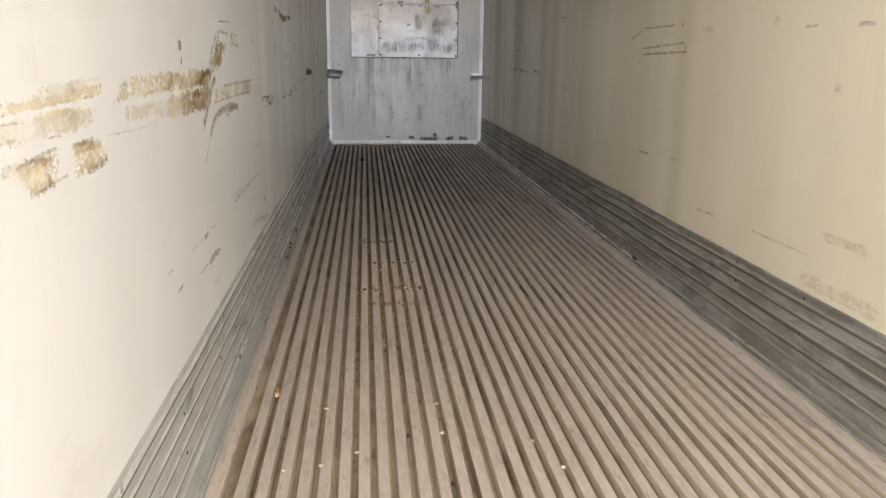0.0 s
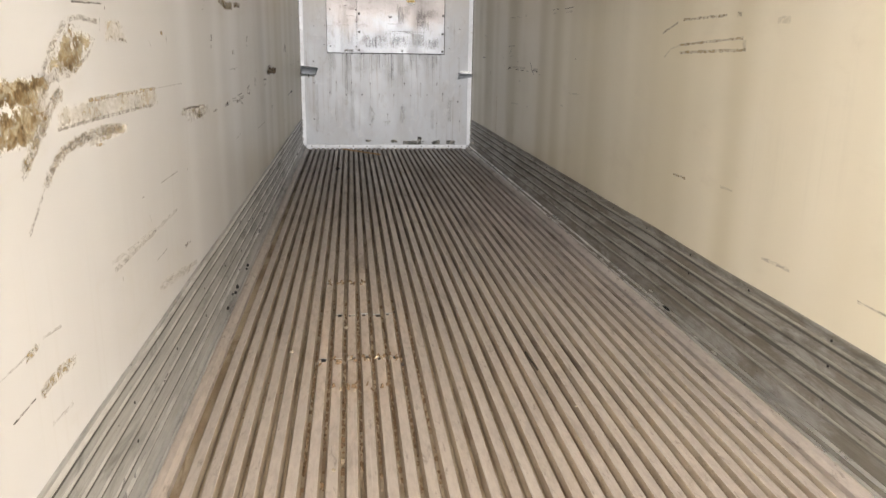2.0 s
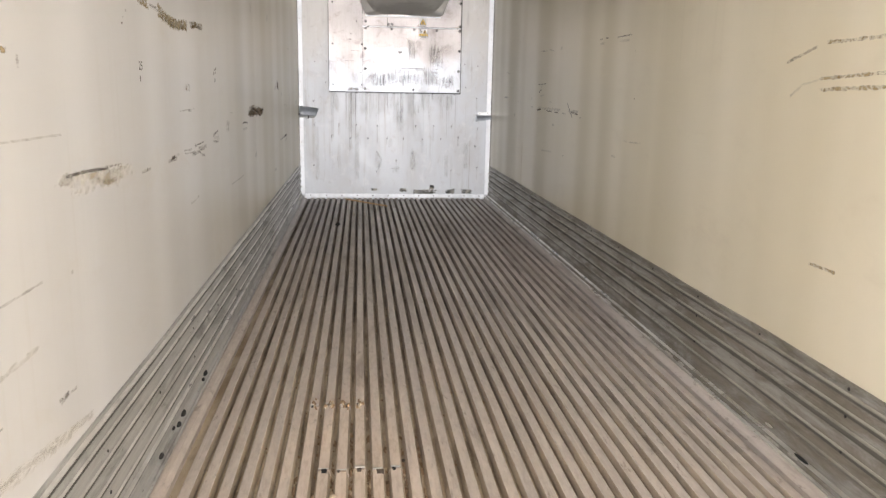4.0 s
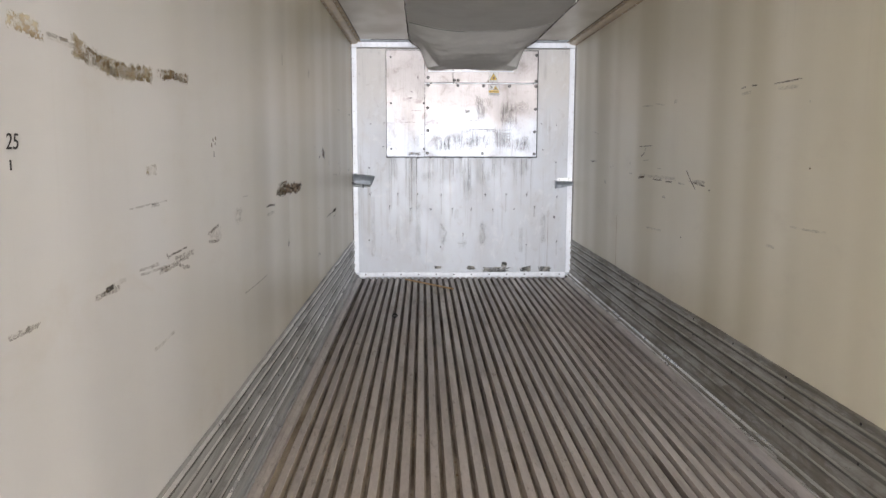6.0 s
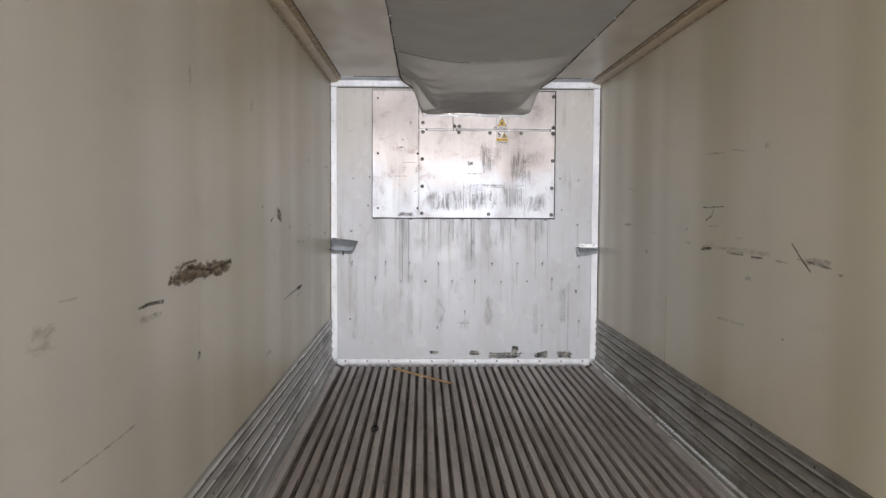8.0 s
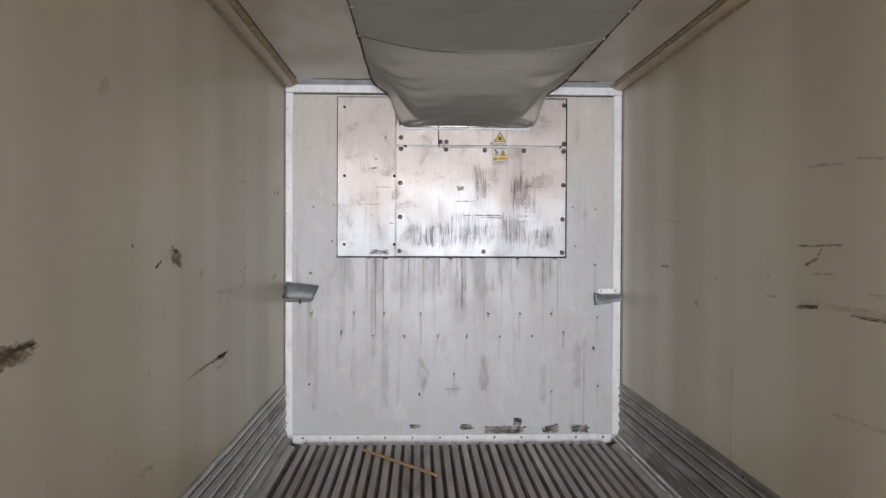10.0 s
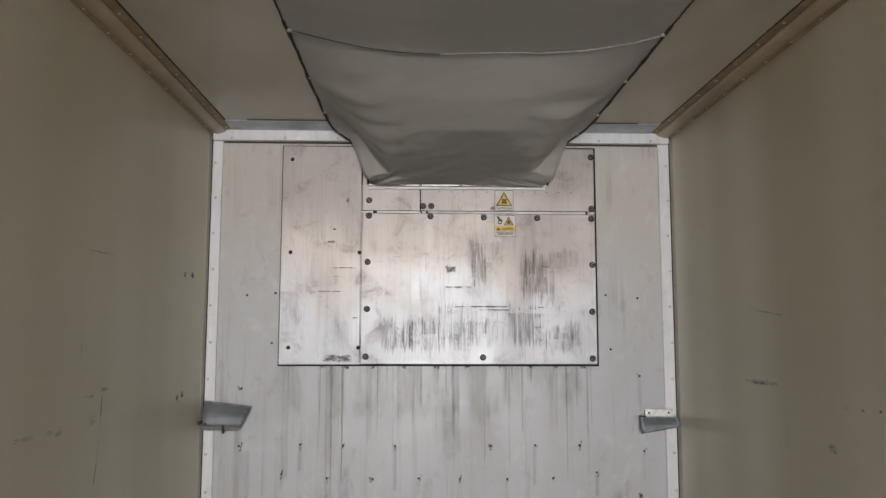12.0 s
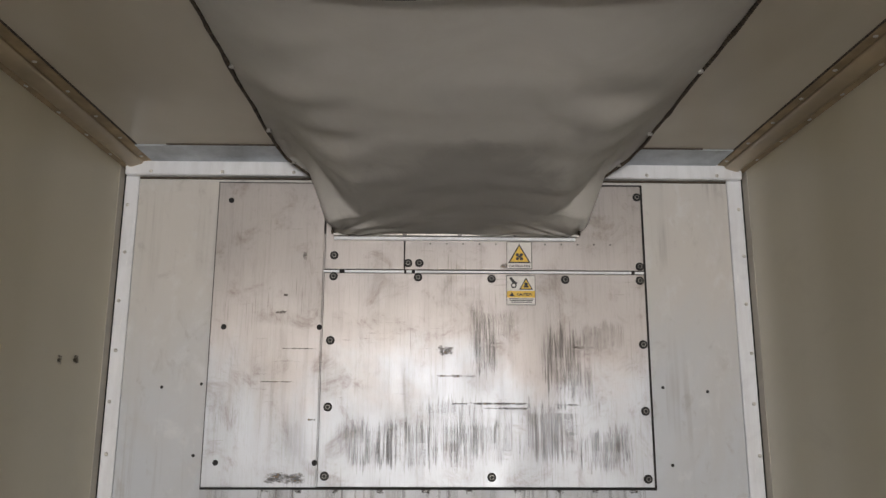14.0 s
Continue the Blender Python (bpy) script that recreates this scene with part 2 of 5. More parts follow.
def cloth():
    n = Nodes("grey_vinyl_cloth", 0.68, 0.0, 0.4)
    stain = n.noise((2.5, 3.5, 4), 6.0, 0.62, 0.8)
    fold = n.noise((3, 2.4, 4), 3.0, 0.45, 1.2, 3.0)
    weave = n.noise((600, 600, 600), 1.0)
    c = n.mix(n.ramp(stain, 0.35, 0.72), (0.905, 0.89, 0.85), (0.835, 0.815, 0.775))
    # a darker patch with a ragged edge over the outlet
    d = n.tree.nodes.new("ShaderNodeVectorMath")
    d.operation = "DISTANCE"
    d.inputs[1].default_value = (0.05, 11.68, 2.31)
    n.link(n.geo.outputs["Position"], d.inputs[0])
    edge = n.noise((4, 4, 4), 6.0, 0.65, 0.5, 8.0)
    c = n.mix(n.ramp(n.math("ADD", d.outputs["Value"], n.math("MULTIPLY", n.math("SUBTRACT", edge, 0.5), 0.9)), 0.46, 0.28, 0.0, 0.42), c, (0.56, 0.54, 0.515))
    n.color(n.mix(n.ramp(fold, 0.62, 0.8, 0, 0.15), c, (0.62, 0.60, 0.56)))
    n.bump(fold, 0.12, 0.02).bump(weave, 0.08, 0.0006)
    return n.mat


def floor_metal():
    """Worn aluminium bars: tan dust and painted-in brightness that thin out towards the front wall."""
    n = Nodes("dusty_floor_bar", 0.5, 0.25, 0.4)
    streak = n.noise((9, 0.8, 9), 5.0, 0.65)
    blot = n.noise((5, 1.3, 7), 6.0, 0.65, 0.8, 4.0)
    fine = n.noise((60, 14, 60), 4.0, 0.65, 0.3, 2.0)
    per = n.tree.nodes.new("ShaderNodeObjectInfo").outputs["Random"]
    sep = n.tree.nodes.new("ShaderNodeSeparateXYZ")
    n.link(n.geo.outputs["Position"], sep.inputs[0])
    # sideways term keeps the right dimmer: light painted in with the dust
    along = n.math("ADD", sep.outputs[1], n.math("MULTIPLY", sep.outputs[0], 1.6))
    dust_light = n.ramp(n.math("ADD", along, n.math("MULTIPLY", n.math("SUBTRACT", blot, 0.5), 5.0)), 4.2, 9.2, 1.0, 0.0)
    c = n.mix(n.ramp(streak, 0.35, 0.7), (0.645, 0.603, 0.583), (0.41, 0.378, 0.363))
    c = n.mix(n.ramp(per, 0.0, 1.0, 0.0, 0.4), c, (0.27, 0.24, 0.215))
    c = n.mix(n.math("MULTIPLY", dust_light, 0.85), c, n.mix(n.ramp(fine, 0.35, 0.7), (0.57, 0.506, 0.452), (0.46, 0.402, 0.355)))
    c = n.mix(n.ramp(blot, 0.54, 0.74, 0, 0.5), c, (0.22, 0.175, 0.13))
    c = n.mix(n.ramp(n.noise((34, 9, 34), 5.0, 0.65, 0.4, 41.0), 0.58, 0.70, 0, 0.5), c, (0.17, 0.135, 0.105))
    c = n.mix(n.ramp(n.noise((180, 1.6, 60), 3.0, 0.6, 0.0, 51.0), 0.60, 0.70, 0, 0.4), c, (0.66, 0.62, 0.58))
    far = n.tree.nodes.new("ShaderNodeVectorMath")
    far.operation = "DISTANCE"
    squash = n.tree.nodes.new("ShaderNodeMapping")
    squash.inputs["Scale"].default_value = (2.6, 0.8, 1)
    squash.inputs["Location"].default_value = (0.50 * 2.6, -4.5 * 0.8, 0)
    n.link(n.geo.outputs["Position"], squash.inputs["Vector"])
    n.link(squash.outputs[0], far.inputs[0])
    ragged = n.math("ADD", far.outputs["Value"], n.math("MULTIPLY", n.math("SUBTRACT", n.noise((22, 5, 10), 5.0, 0.65, 0.5, 31.0), 0.5), 1.4))
    c = n.mix(n.ramp(ragged, 1.05, 0.25, 0.0, 0.65), c, n.mix(n.ramp(fine, 0.45, 0.7), (0.69, 0.58, 0.49), (0.55, 0.435, 0.335)))
    n.color(c)
    n.rough(n.ramp(blot, 0.3, 0.7, 0.42, 0.66))
    n.bump(fine, 0.15, 0.002)
    return n.mat


# Groove dirt; the same mix in other tones paints shade on the bar flanks.
def groove_dirt_shade(name, far1, far2, near1, near2, stain):
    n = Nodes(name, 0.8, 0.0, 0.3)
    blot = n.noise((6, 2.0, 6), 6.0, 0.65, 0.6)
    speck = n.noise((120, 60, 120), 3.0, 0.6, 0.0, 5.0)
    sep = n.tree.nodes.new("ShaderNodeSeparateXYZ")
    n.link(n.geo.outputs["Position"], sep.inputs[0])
    # grooves lighten to the rear and left: dust tone with light painted in
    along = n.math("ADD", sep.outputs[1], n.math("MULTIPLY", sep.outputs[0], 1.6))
    dust_light = n.ramp(n.math("ADD", along, n.math("MULTIPLY", n.math("SUBTRACT", blot, 0.5), 5.0)), 3.8, 8.8, 1.0, 0.0)
    c = n.mix(dust_light, n.mix(n.ramp(blot, 0.35, 0.65), far1, far2), n.mix(n.ramp(blot, 0.4, 0.65), near1, near2))
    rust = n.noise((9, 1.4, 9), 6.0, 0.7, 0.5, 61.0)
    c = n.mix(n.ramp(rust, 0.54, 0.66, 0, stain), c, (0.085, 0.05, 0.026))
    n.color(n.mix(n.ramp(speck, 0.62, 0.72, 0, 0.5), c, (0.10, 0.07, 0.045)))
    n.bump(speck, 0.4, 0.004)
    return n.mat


PAINT, PLATE, CLOTH = bulkhead_paint(), plate_metal(), cloth()
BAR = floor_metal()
GROOVE = groove_dirt_shade("dirty_groove", (0.20, 0.172, 0.146), (0.085, 0.071, 0.059), (0.46, 0.385, 0.285), (0.28, 0.21, 0.14), 0.6)
# flanks darker than the bar tops: shade put into a dusty colour
FLANK = groove_dirt_shade("shaded_dusty_flank", (0.40, 0.355, 0.325), (0.26, 0.23, 0.208), (0.42, 0.352, 0.272), (0.30, 0.24, 0.18), 0.5)
def kick_metal():
    n = Nodes("kick_plate_aluminium", 0.46, 0.5, 0.5)
    streak = n.noise((10, 0.9, 40), 5.0, 0.65)
    blot = n.noise((5, 1.6, 7), 6.0, 0.68, 0.8, 4.0)
    fine = n.noise((50, 5, 160), 4.0, 0.65, 0.2, 2.0)
    sep = n.tree.nodes.new("ShaderNodeSeparateXYZ")
    n.link(n.geo.outputs["Position"], sep.inputs[0])
    # lighter grey to the rear carries painted brightness as well as dust
    dust_light = n.ramp(n.math("ADD", sep.outputs[1], n.math("MULTIPLY", n.math("SUBTRACT", blot, 0.5), 4.0)), 2.5, 7.5, 0.75, 0.0)
    c = n.mix(n.ramp(streak, 0.35, 0.7), (0.50, 0.495, 0.48), (0.32, 0.315, 0.30))
    c = n.mix(dust_light, c, n.mix(n.ramp(fine, 0.4, 0.7), (0.55, 0.55, 0.535), (0.41, 0.405, 0.39)))
    c = n.mix(n.ramp(blot, 0.5, 0.70, 0, 0.55), c, (0.12, 0.11, 0.09))
    c = n.mix(n.ramp(fine, 0.63, 0.74, 0, 0.5), c, (0.62, 0.62, 0.60))
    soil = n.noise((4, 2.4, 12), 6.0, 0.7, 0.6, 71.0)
    nick = n.noise((70, 26, 90), 4.0, 0.65, 0.4, 83.0)
    c = n.mix(n.ramp(nick, 0.66, 0.72, 0, 0.7), c, (0.09, 0.082, 0.07))
    hair = n.noise((90, 3.0, 260), 3.0, 0.6, 0.5, 91.0)
    c = n.mix(n.ramp(hair, 0.64, 0.72, 0, 0.55), c, (0.66, 0.66, 0.63))
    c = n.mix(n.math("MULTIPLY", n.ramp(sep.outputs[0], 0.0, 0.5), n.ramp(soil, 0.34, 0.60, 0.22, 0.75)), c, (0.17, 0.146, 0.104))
    n.color(c)
    n.rough(n.ramp(blot, 0.3, 0.7, 0.38, 0.62))
    n.bump(fine, 0.15, 0.002)
    return n.mat


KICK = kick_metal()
RIB = aluminium("worn_rib", (0.80, 0.79, 0.765), (0.56, 0.55, 0.52), 0.33, 0.5, (12, 3.5, 12), 0.55)
# dark tone that paints the shade below the kick plate ribs
RECESS_SHADE = aluminium("recess_shade", (0.17, 0.165, 0.145), (0.105, 0.10, 0.085), 0.6, 0.2, (10, 0.9, 40), 0.6)
RIB_DULL = aluminium("dirty_rib", (0.50, 0.485, 0.435), (0.32, 0.305, 0.26), 0.42, 0.45, (12, 2.5, 12), 0.8)
BEAD = aluminium("worn_bead", (0.92, 0.92, 0.90), (0.62, 0.61, 0.58), 0.28, 0.9, (12, 1.3, 12), 0.7)
TRIM = aluminium("white_aluminium_trim", (0.80, 0.83, 0.86), (0.71, 0.735, 0.76), 0.38, 0.1, (20, 2, 3), 0.15)
FLANGE = aluminium("grey_flange", (0.54, 0.50, 0.43), (0.45, 0.415, 0.355), 0.55, 0.0, (20, 2, 3), 0.3)
COVE = plain("tan_cove_strip", (0.47, 0.37, 0.235), 0.42, 0.0, 5.0, 0.12)
COVE_EDGE = plain("brown_cove_flange", (0.34, 0.25, 0.145), 0.55, 0.0, 9.0, 0.25)
DARK = plain("black_gap", (0.012, 0.012, 0.012), 0.8)
NUT = plain("zinc_bolt", (0.17, 0.165, 0.155), 0.45, 0.6, 60.0, 0.3)
STEEL = plain("dull_steel", (0.045, 0.042, 0.04), 0.5, 0.3, 90.0, 0.5)
BRIGHT = plain("bright_rivet", (0.62, 0.61, 0.58), 0.35, 0.8, 60.0, 0.15)
SHEET = aluminium("bent_sheet", (0.52, 0.565, 0.605), (0.39, 0.43, 0.465), 0.42, 0.5, (9, 9, 9), 0.4)
HEM = plain("dirty_hem", (0.075, 0.058, 0.042), 0.8, 0.0, 70.0, 0.6)
LATH = plain("orange_wood", (0.47, 0.31, 0.16), 0.7, 0.0, 60.0, 0.25)
WOOD = plain("raw_wood", (0.36, 0.22, 0.11), 0.7, 0.0, 60.0, 0.35)
CHIP = plain("pale_chip", (0.40, 0.33, 0.235), 0.7, 0.0, 120.0, 0.25)
YARD = plain("yard_concrete", (0.30, 0.29, 0.27), 0.85, 0.0, 2.0, 0.3)
RUB = rub("golden_brown_rub_marks", (0.62, 0.54, 0.36), (0.27, 0.185, 0.085), 0.72, 0.9, 0.475, 0.59)
RUB_DARK = rub("dense_brown_rub_marks", (0.42, 0.325, 0.18), (0.165, 0.108, 0.05), 0.52, 0.92, 0.45, 0.56)
RUB_PALE = rub("pale_rub_marks", (0.625, 0.555, 0.41), (0.45, 0.365, 0.22), 0.42, 0.5, 0.47, 0.63)
GOLD = dirt("brown_scuffs", (0.52, 0.42, 0.24), (0.29, 0.205, 0.10), (60, 40, 60), 0.36, 0.64, 0.75)
RUST = dirt("dark_brown_scuffs", (0.28, 0.195, 0.095), (0.16, 0.105, 0.05), (60, 40, 70), 0.36, 0.64, 0.64)
FAINT = dirt("faint_scuffs", (0.56, 0.46, 0.29), (0.38, 0.29, 0.16), (30, 22, 60), 0.33, 0.70, 0.33)
SOOT = dirt("black_scuffs", (0.05, 0.04, 0.03), (0.17, 0.125, 0.08), (48, 24, 90), 0.34, 0.58, 0.8)
GREY = dirt("grey_scuffs", (0.20, 0.17, 0.14), (0.30, 0.245, 0.18), (42, 20, 90), 0.36, 0.66, 0.48)
BLOT = dirt("mottled_scar", (0.16, 0.112, 0.08), (0.44, 0.36, 0.27), (18, 16, 46), 0.29, 0.54, 0.8)
DRIP = dirt("grey_drips", (0.18, 0.16, 0.145), (0.26, 0.23, 0.195), (34, 30, 1.1), 0.30, 0.80, 0.42, 0.25)
SMUDGE = dirt("soft_grey_smudges", (0.22, 0.205, 0.19), (0.30, 0.28, 0.25), (18, 30, 5), 0.28, 0.80, 0.36, 0.5)
BROWN_RUN = dirt("brown_runs", (0.30, 0.22, 0.12), (0.22, 0.15, 0.08), (34, 30, 1.4), 0.30, 0.72, 0.5, 0.2)
SMEAR = dirt("smeared_brown_dirt", (0.33, 0.25, 0.14), (0.12, 0.085, 0.05), (22, 34, 30), 0.30, 0.58, 0.75, 0.4)
COMB = dirt("dark_comb_streaks", (0.09, 0.075, 0.065), (0.16, 0.13, 0.11), (200, 30, 6), 0.37, 0.60, 0.60, 0.05)
WIPE = dirt("wiped_grime", (0.17, 0.13, 0.108), (0.24, 0.20, 0.175), (120, 30, 7), 0.32, 0.70, 0.42, 0.2)
PEEL = dirt("bared_metal", (0.06, 0.065, 0.06), (0.30, 0.29, 0.26), (24, 26, 36), 0.28, 0.35, 1.0, 1.4)


# ---- mesh helpers ----
def mesh_of(name, verts, faces, mat, smooth=False):
    me = bpy.data.meshes.new(name)
    me.from_pydata([tuple(v) for v in verts], [], faces)
    me.materials.append(mat)
    if smooth:
        me.polygons.foreach_set("use_smooth", [True] * len(me.polygons))
    me.update()
    return me


def part(name, bm, material, parent=None, label="", smooth=False):
    """Links a bmesh as one mesh object, under a thing or a part."""
    me = bpy.data.meshes.new(name)
    bmesh.ops.recalc_face_normals(bm, faces=bm.faces[:])
    bm.to_mesh(me)
    bm.free()
    me.materials.append(material)
    if smooth:
        me.polygons.foreach_set("use_smooth", [True] * len(me.polygons))
    ob = new(name, me)
    ob.parent = parent
    if label:
        tagged(ob, label)
    return ob


def piece(name, me, parent, m=None):
    ob = new(name, me)
    ob.parent = parent
    if m is not None:
        ob.matrix_basis = m
    return ob


def box(lo, hi, bevel=0.0, seg=1):
    bm = bmesh.new()
    bmesh.ops.create_cube(bm, size=1.0)
    for v in bm.verts:
        v.co = Vector([lo[k] + (v.co[k] + 0.5) * (hi[k] - lo[k]) for k in range(3)])
    if bevel:
        bmesh.ops.bevel(bm, geom=bm.edges[:], offset=bevel, segments=seg, affect="EDGES")
    return bm


def structure(name, bm, mat, label, category, smooth=False):
    return tagged(part(name, bm, mat, None, "", smooth), label, category, "", "structure")


def extrude(profile, ys, closed=True, wobble=None):
    """A profile of (x, z) points swept along y."""
    bm = bmesh.new()
    rows = []
    for y in ys:
        rows.append([bm.verts.new((x + (wobble(x, y, z)[0] if wobble else 0), y, z + (wobble(x, y, z)[1] if wobble else 0))) for x, z in profile])
    n = len(profile)
    for a, b in zip(rows, rows[1:]):
        for k in range(n if closed else n - 1):
            bm.faces.new((a[k], a[(k + 1) % n], b[(k + 1) % n], b[k]))
    if closed:
        bm.faces.new(rows[0])
        bm.faces.new(rows[-1][::-1])
    return bm


def dome(name, r, h, mat, seg=8):
    """A low round head on the plane z = 0."""
    verts, faces = [], []
    for rad, z in ((r, 0), (r * 0.8, h * 0.7), (r * 0.35, h)):
        verts += [(rad * math.cos(2 * math.pi * k / seg), rad * math.sin(2 * math.pi * k / seg), z) for k in range(seg)]
    for ring in range(2):
        for k in range(seg):
            a, b = ring * seg + k, ring * seg + (k + 1) % seg
            faces.append((a, b, b + seg, a + seg))
    faces.append(tuple(range(2 * seg, 3 * seg)))
    return mesh_of(name, verts, faces, mat, True)


FACE_BACK = pose(0, 0, 0, 90, 0, 0)  # turns +z towards the rear door


# ---- the box of the trailer ----
ground = bmesh.new()
bmesh.ops.create_grid(ground, x_segments=2, y_segments=2, size=400)
for v in ground.verts:
    v.co.z = -1.32
structure("ground", ground, YARD, "pale concrete yard outside the open doors", "ground")

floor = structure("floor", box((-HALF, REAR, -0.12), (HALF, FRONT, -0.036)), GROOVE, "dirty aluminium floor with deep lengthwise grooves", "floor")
wall_left = structure("wall_left", box((-HALF - 0.08, REAR, -0.12), (-HALF, FRONT + 0.1, TOP + 0.1)), WALL_DAYLIT, "cream glass-fibre side wall with brown scuff marks", "wall")
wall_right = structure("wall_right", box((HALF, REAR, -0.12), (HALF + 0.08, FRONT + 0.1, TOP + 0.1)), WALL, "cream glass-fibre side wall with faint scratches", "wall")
wall_front = structure("wall_front", box((-HALF, FRONT, -0.12), (HALF, FRONT + 0.1, TOP + 0.1)), PAINT, "stained white front wall of the trailer", "wall")
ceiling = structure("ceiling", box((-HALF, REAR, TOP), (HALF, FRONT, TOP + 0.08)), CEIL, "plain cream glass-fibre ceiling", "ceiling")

# the one joint that shows, low on the right
part("sheet_joint", box((HALF - 0.0012, 10.088, 0.41), (HALF, 10.092, 0.86)), COVE, wall_right)


# ---- ribbed kick plates along both walls ----
RIBS = {-1: (0.341, 0.268, 0.197, 0.117), 1: (0.369, 0.308, 0.245, 0.165, 0.101)}
FOOT = {-1: 1.182, 1: 1.175}


def kick_profile(s):
    pts = [(HALF, 0.409), (HALF - 0.008, 0.409), (HALF - 0.011, 0.402)]
    for top, low in zip((0.402, *RIBS[s]), (*RIBS[s], 0.045)):
        pts += [(HALF - 0.0105, top - 0.012), (HALF - 0.0040, top - 0.42 * (top - low)), (HALF - 0.0065, top - 0.58 * (top - low)), (HALF - 0.0165, low + 0.009)]
    pts += [(HALF - 0.0205, 0.030), (HALF - 0.028, 0.012), (HALF - 0.042, 0.005), (FOOT[s] + 0.003, 0.001), (FOOT[s], -0.006), (FOOT[s], -0.034), (HALF, -0.034)]
    return [(s * x, z) for x, z in pts]


for s in (-1, 1):
    joints = (REAR, 2.42 if s > 0 else 1.1, 7.3, FRONT - 0.002)
    for a, b in zip(joints, joints[1:]):
        def bend(x, y, z):
            k = max(0.0, z) / 0.4
            return (-s * 0.004 * k * max(0, noise.noise((y * 1.7, s * 5, z * 2))), 0.007 * k * noise.noise((y * 1.1, 3 + s, 0)) + 0.002 * k * noise.noise((y * 9, s, 1)))
        n = int((b - a) / 0.12)
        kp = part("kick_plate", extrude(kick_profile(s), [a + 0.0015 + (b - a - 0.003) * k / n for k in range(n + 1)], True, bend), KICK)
        # recess faces below the ribs get their shade as a darker material
        kp.data.materials.append(RECESS_SHADE)
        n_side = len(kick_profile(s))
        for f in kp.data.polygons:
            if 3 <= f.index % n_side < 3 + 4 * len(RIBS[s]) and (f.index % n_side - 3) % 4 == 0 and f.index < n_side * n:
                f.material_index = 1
        tagged(kp, "scratched ribbed aluminium kick plate along the wall foot", "kick plate", "kick plates", "structure")
        for z in RIBS[s] if s > 0 else (0.393, *RIBS[s], 0.058):
            rib = [(s * (HALF - 0.009), z + 0.009), (s * (HALF - 0.0185), z + 0.0045), (s * (HALF - 0.021), z), (s * (HALF - 0.0195), z - 0.0035), (s * (HALF - 0.008), z - 0.0075)]
            part("rib", extrude(rib, [a + 0.004 + (b - a - 0.008) * k / n for k in range(n + 1)], True, bend), RIB if s < 0 else RIB_DULL, kp, "worn bright rib" if s < 0 else "dirty worn rib")
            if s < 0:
                # thin dark strip drawn in as the rib's shadow line
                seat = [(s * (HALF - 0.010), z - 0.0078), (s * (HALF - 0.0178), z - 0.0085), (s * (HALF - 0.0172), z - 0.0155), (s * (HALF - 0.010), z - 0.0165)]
                part("rib_shade_line", extrude(seat, [a + 0.004 + (b - a - 0.008) * k / n for k in range(n + 1)], True, bend), RECESS_SHADE, kp, "dark strip painting the shade under the rib")
        lip = [(s * (FOOT[s] + 0.013), 0.003), (s * (FOOT[s] + 0.010), 0.0075), (s * (FOOT[s] + 0.004), 0.0085), (s * (FOOT[s] - 0.001), 0.005), (s * (FOOT[s] - 0.001), -0.004)]
        part("rib", extrude(lip, [a + 0.004 + (b - a - 0.008) * k / n for k in range(n + 1)], True, None), BEAD if s > 0 else KICK, kp, "worn bead")
        if s > 0:
            worn = [(s * (HALF - 0.0225), 0.0265), (s * (HALF - 0.0275), 0.0205), (s * (HALF - 0.031), 0.0135), (s * (HALF - 0.027), 0.010)]
            part("rib", extrude(worn, [a + 0.004 + (b - a - 0.008) * k / n for k in range(n + 1)], True, None), BEAD, kp, "worn scratched ridge")
        screw = dome("screw", 0.007, 0.003, STEEL)
        for k in range(int((b - a) / 0.61)):
            y = a + 0.18 + k * 0.61
            for z in ((0.385, 0.285, 0.15) if k % 2 else (0.385, 0.225)):
                piece("screw", screw, kp, Matrix.Translation((s * (HALF - 0.012), y, z)) @ pose(0, 0, 0, 0, -s * 90, 0))


# ---- coves between walls and ceiling ----
rivet = dome("rivet", 0.0075, 0.0045, BRIGHT)
for s in (-1, 1):
    out = 1.126 if s > 0 else 1.118
    ys = [REAR, 4.0, 8.0, 10.0, 11.0, FRONT]
    edge = [(HALF, 2.549), (HALF - 0.004, 2.546), (1.211, 2.5535), (1.152, 2.5705), (out + 0.003, TOP - 0.004), (out, TOP), (HALF, TOP)]
    cove = structure("trim_cove", extrude([(s * x, z) for x, z in edge], ys), COVE_EDGE, "tan riveted cove strip under the ceiling edge", "trim")
    bead = [(1.212, 2.553), (1.208, 2.5475), (1.196, 2.5475), (1.163, 2.558), (1.155, 2.5635), (1.153, 2.570)]
    part("bead", extrude([(s * x, z) for x, z in bead], ys), COVE, cove, "smooth rounded tan middle", True)
    part("gap", box((min(s * out, s * (out - 0.007)), REAR, TOP - 0.002), (max(s * out, s * (out - 0.007)), FRONT, TOP)), HEM, cove)
    for k in range(30):
        y = 11.9 - k * 0.205
        piece("rivet", rivet, cove, Matrix.Translation((s * 1.2205, y, 2.5495)) @ pose(0, 0, 0, 180, s * -17, 0))
        piece("rivet", rivet, cove, Matrix.Translation((s * 1.141, y + 0.09, TOP - 0.0045)) @ pose(0, 0, 0, 180, 0, 0))

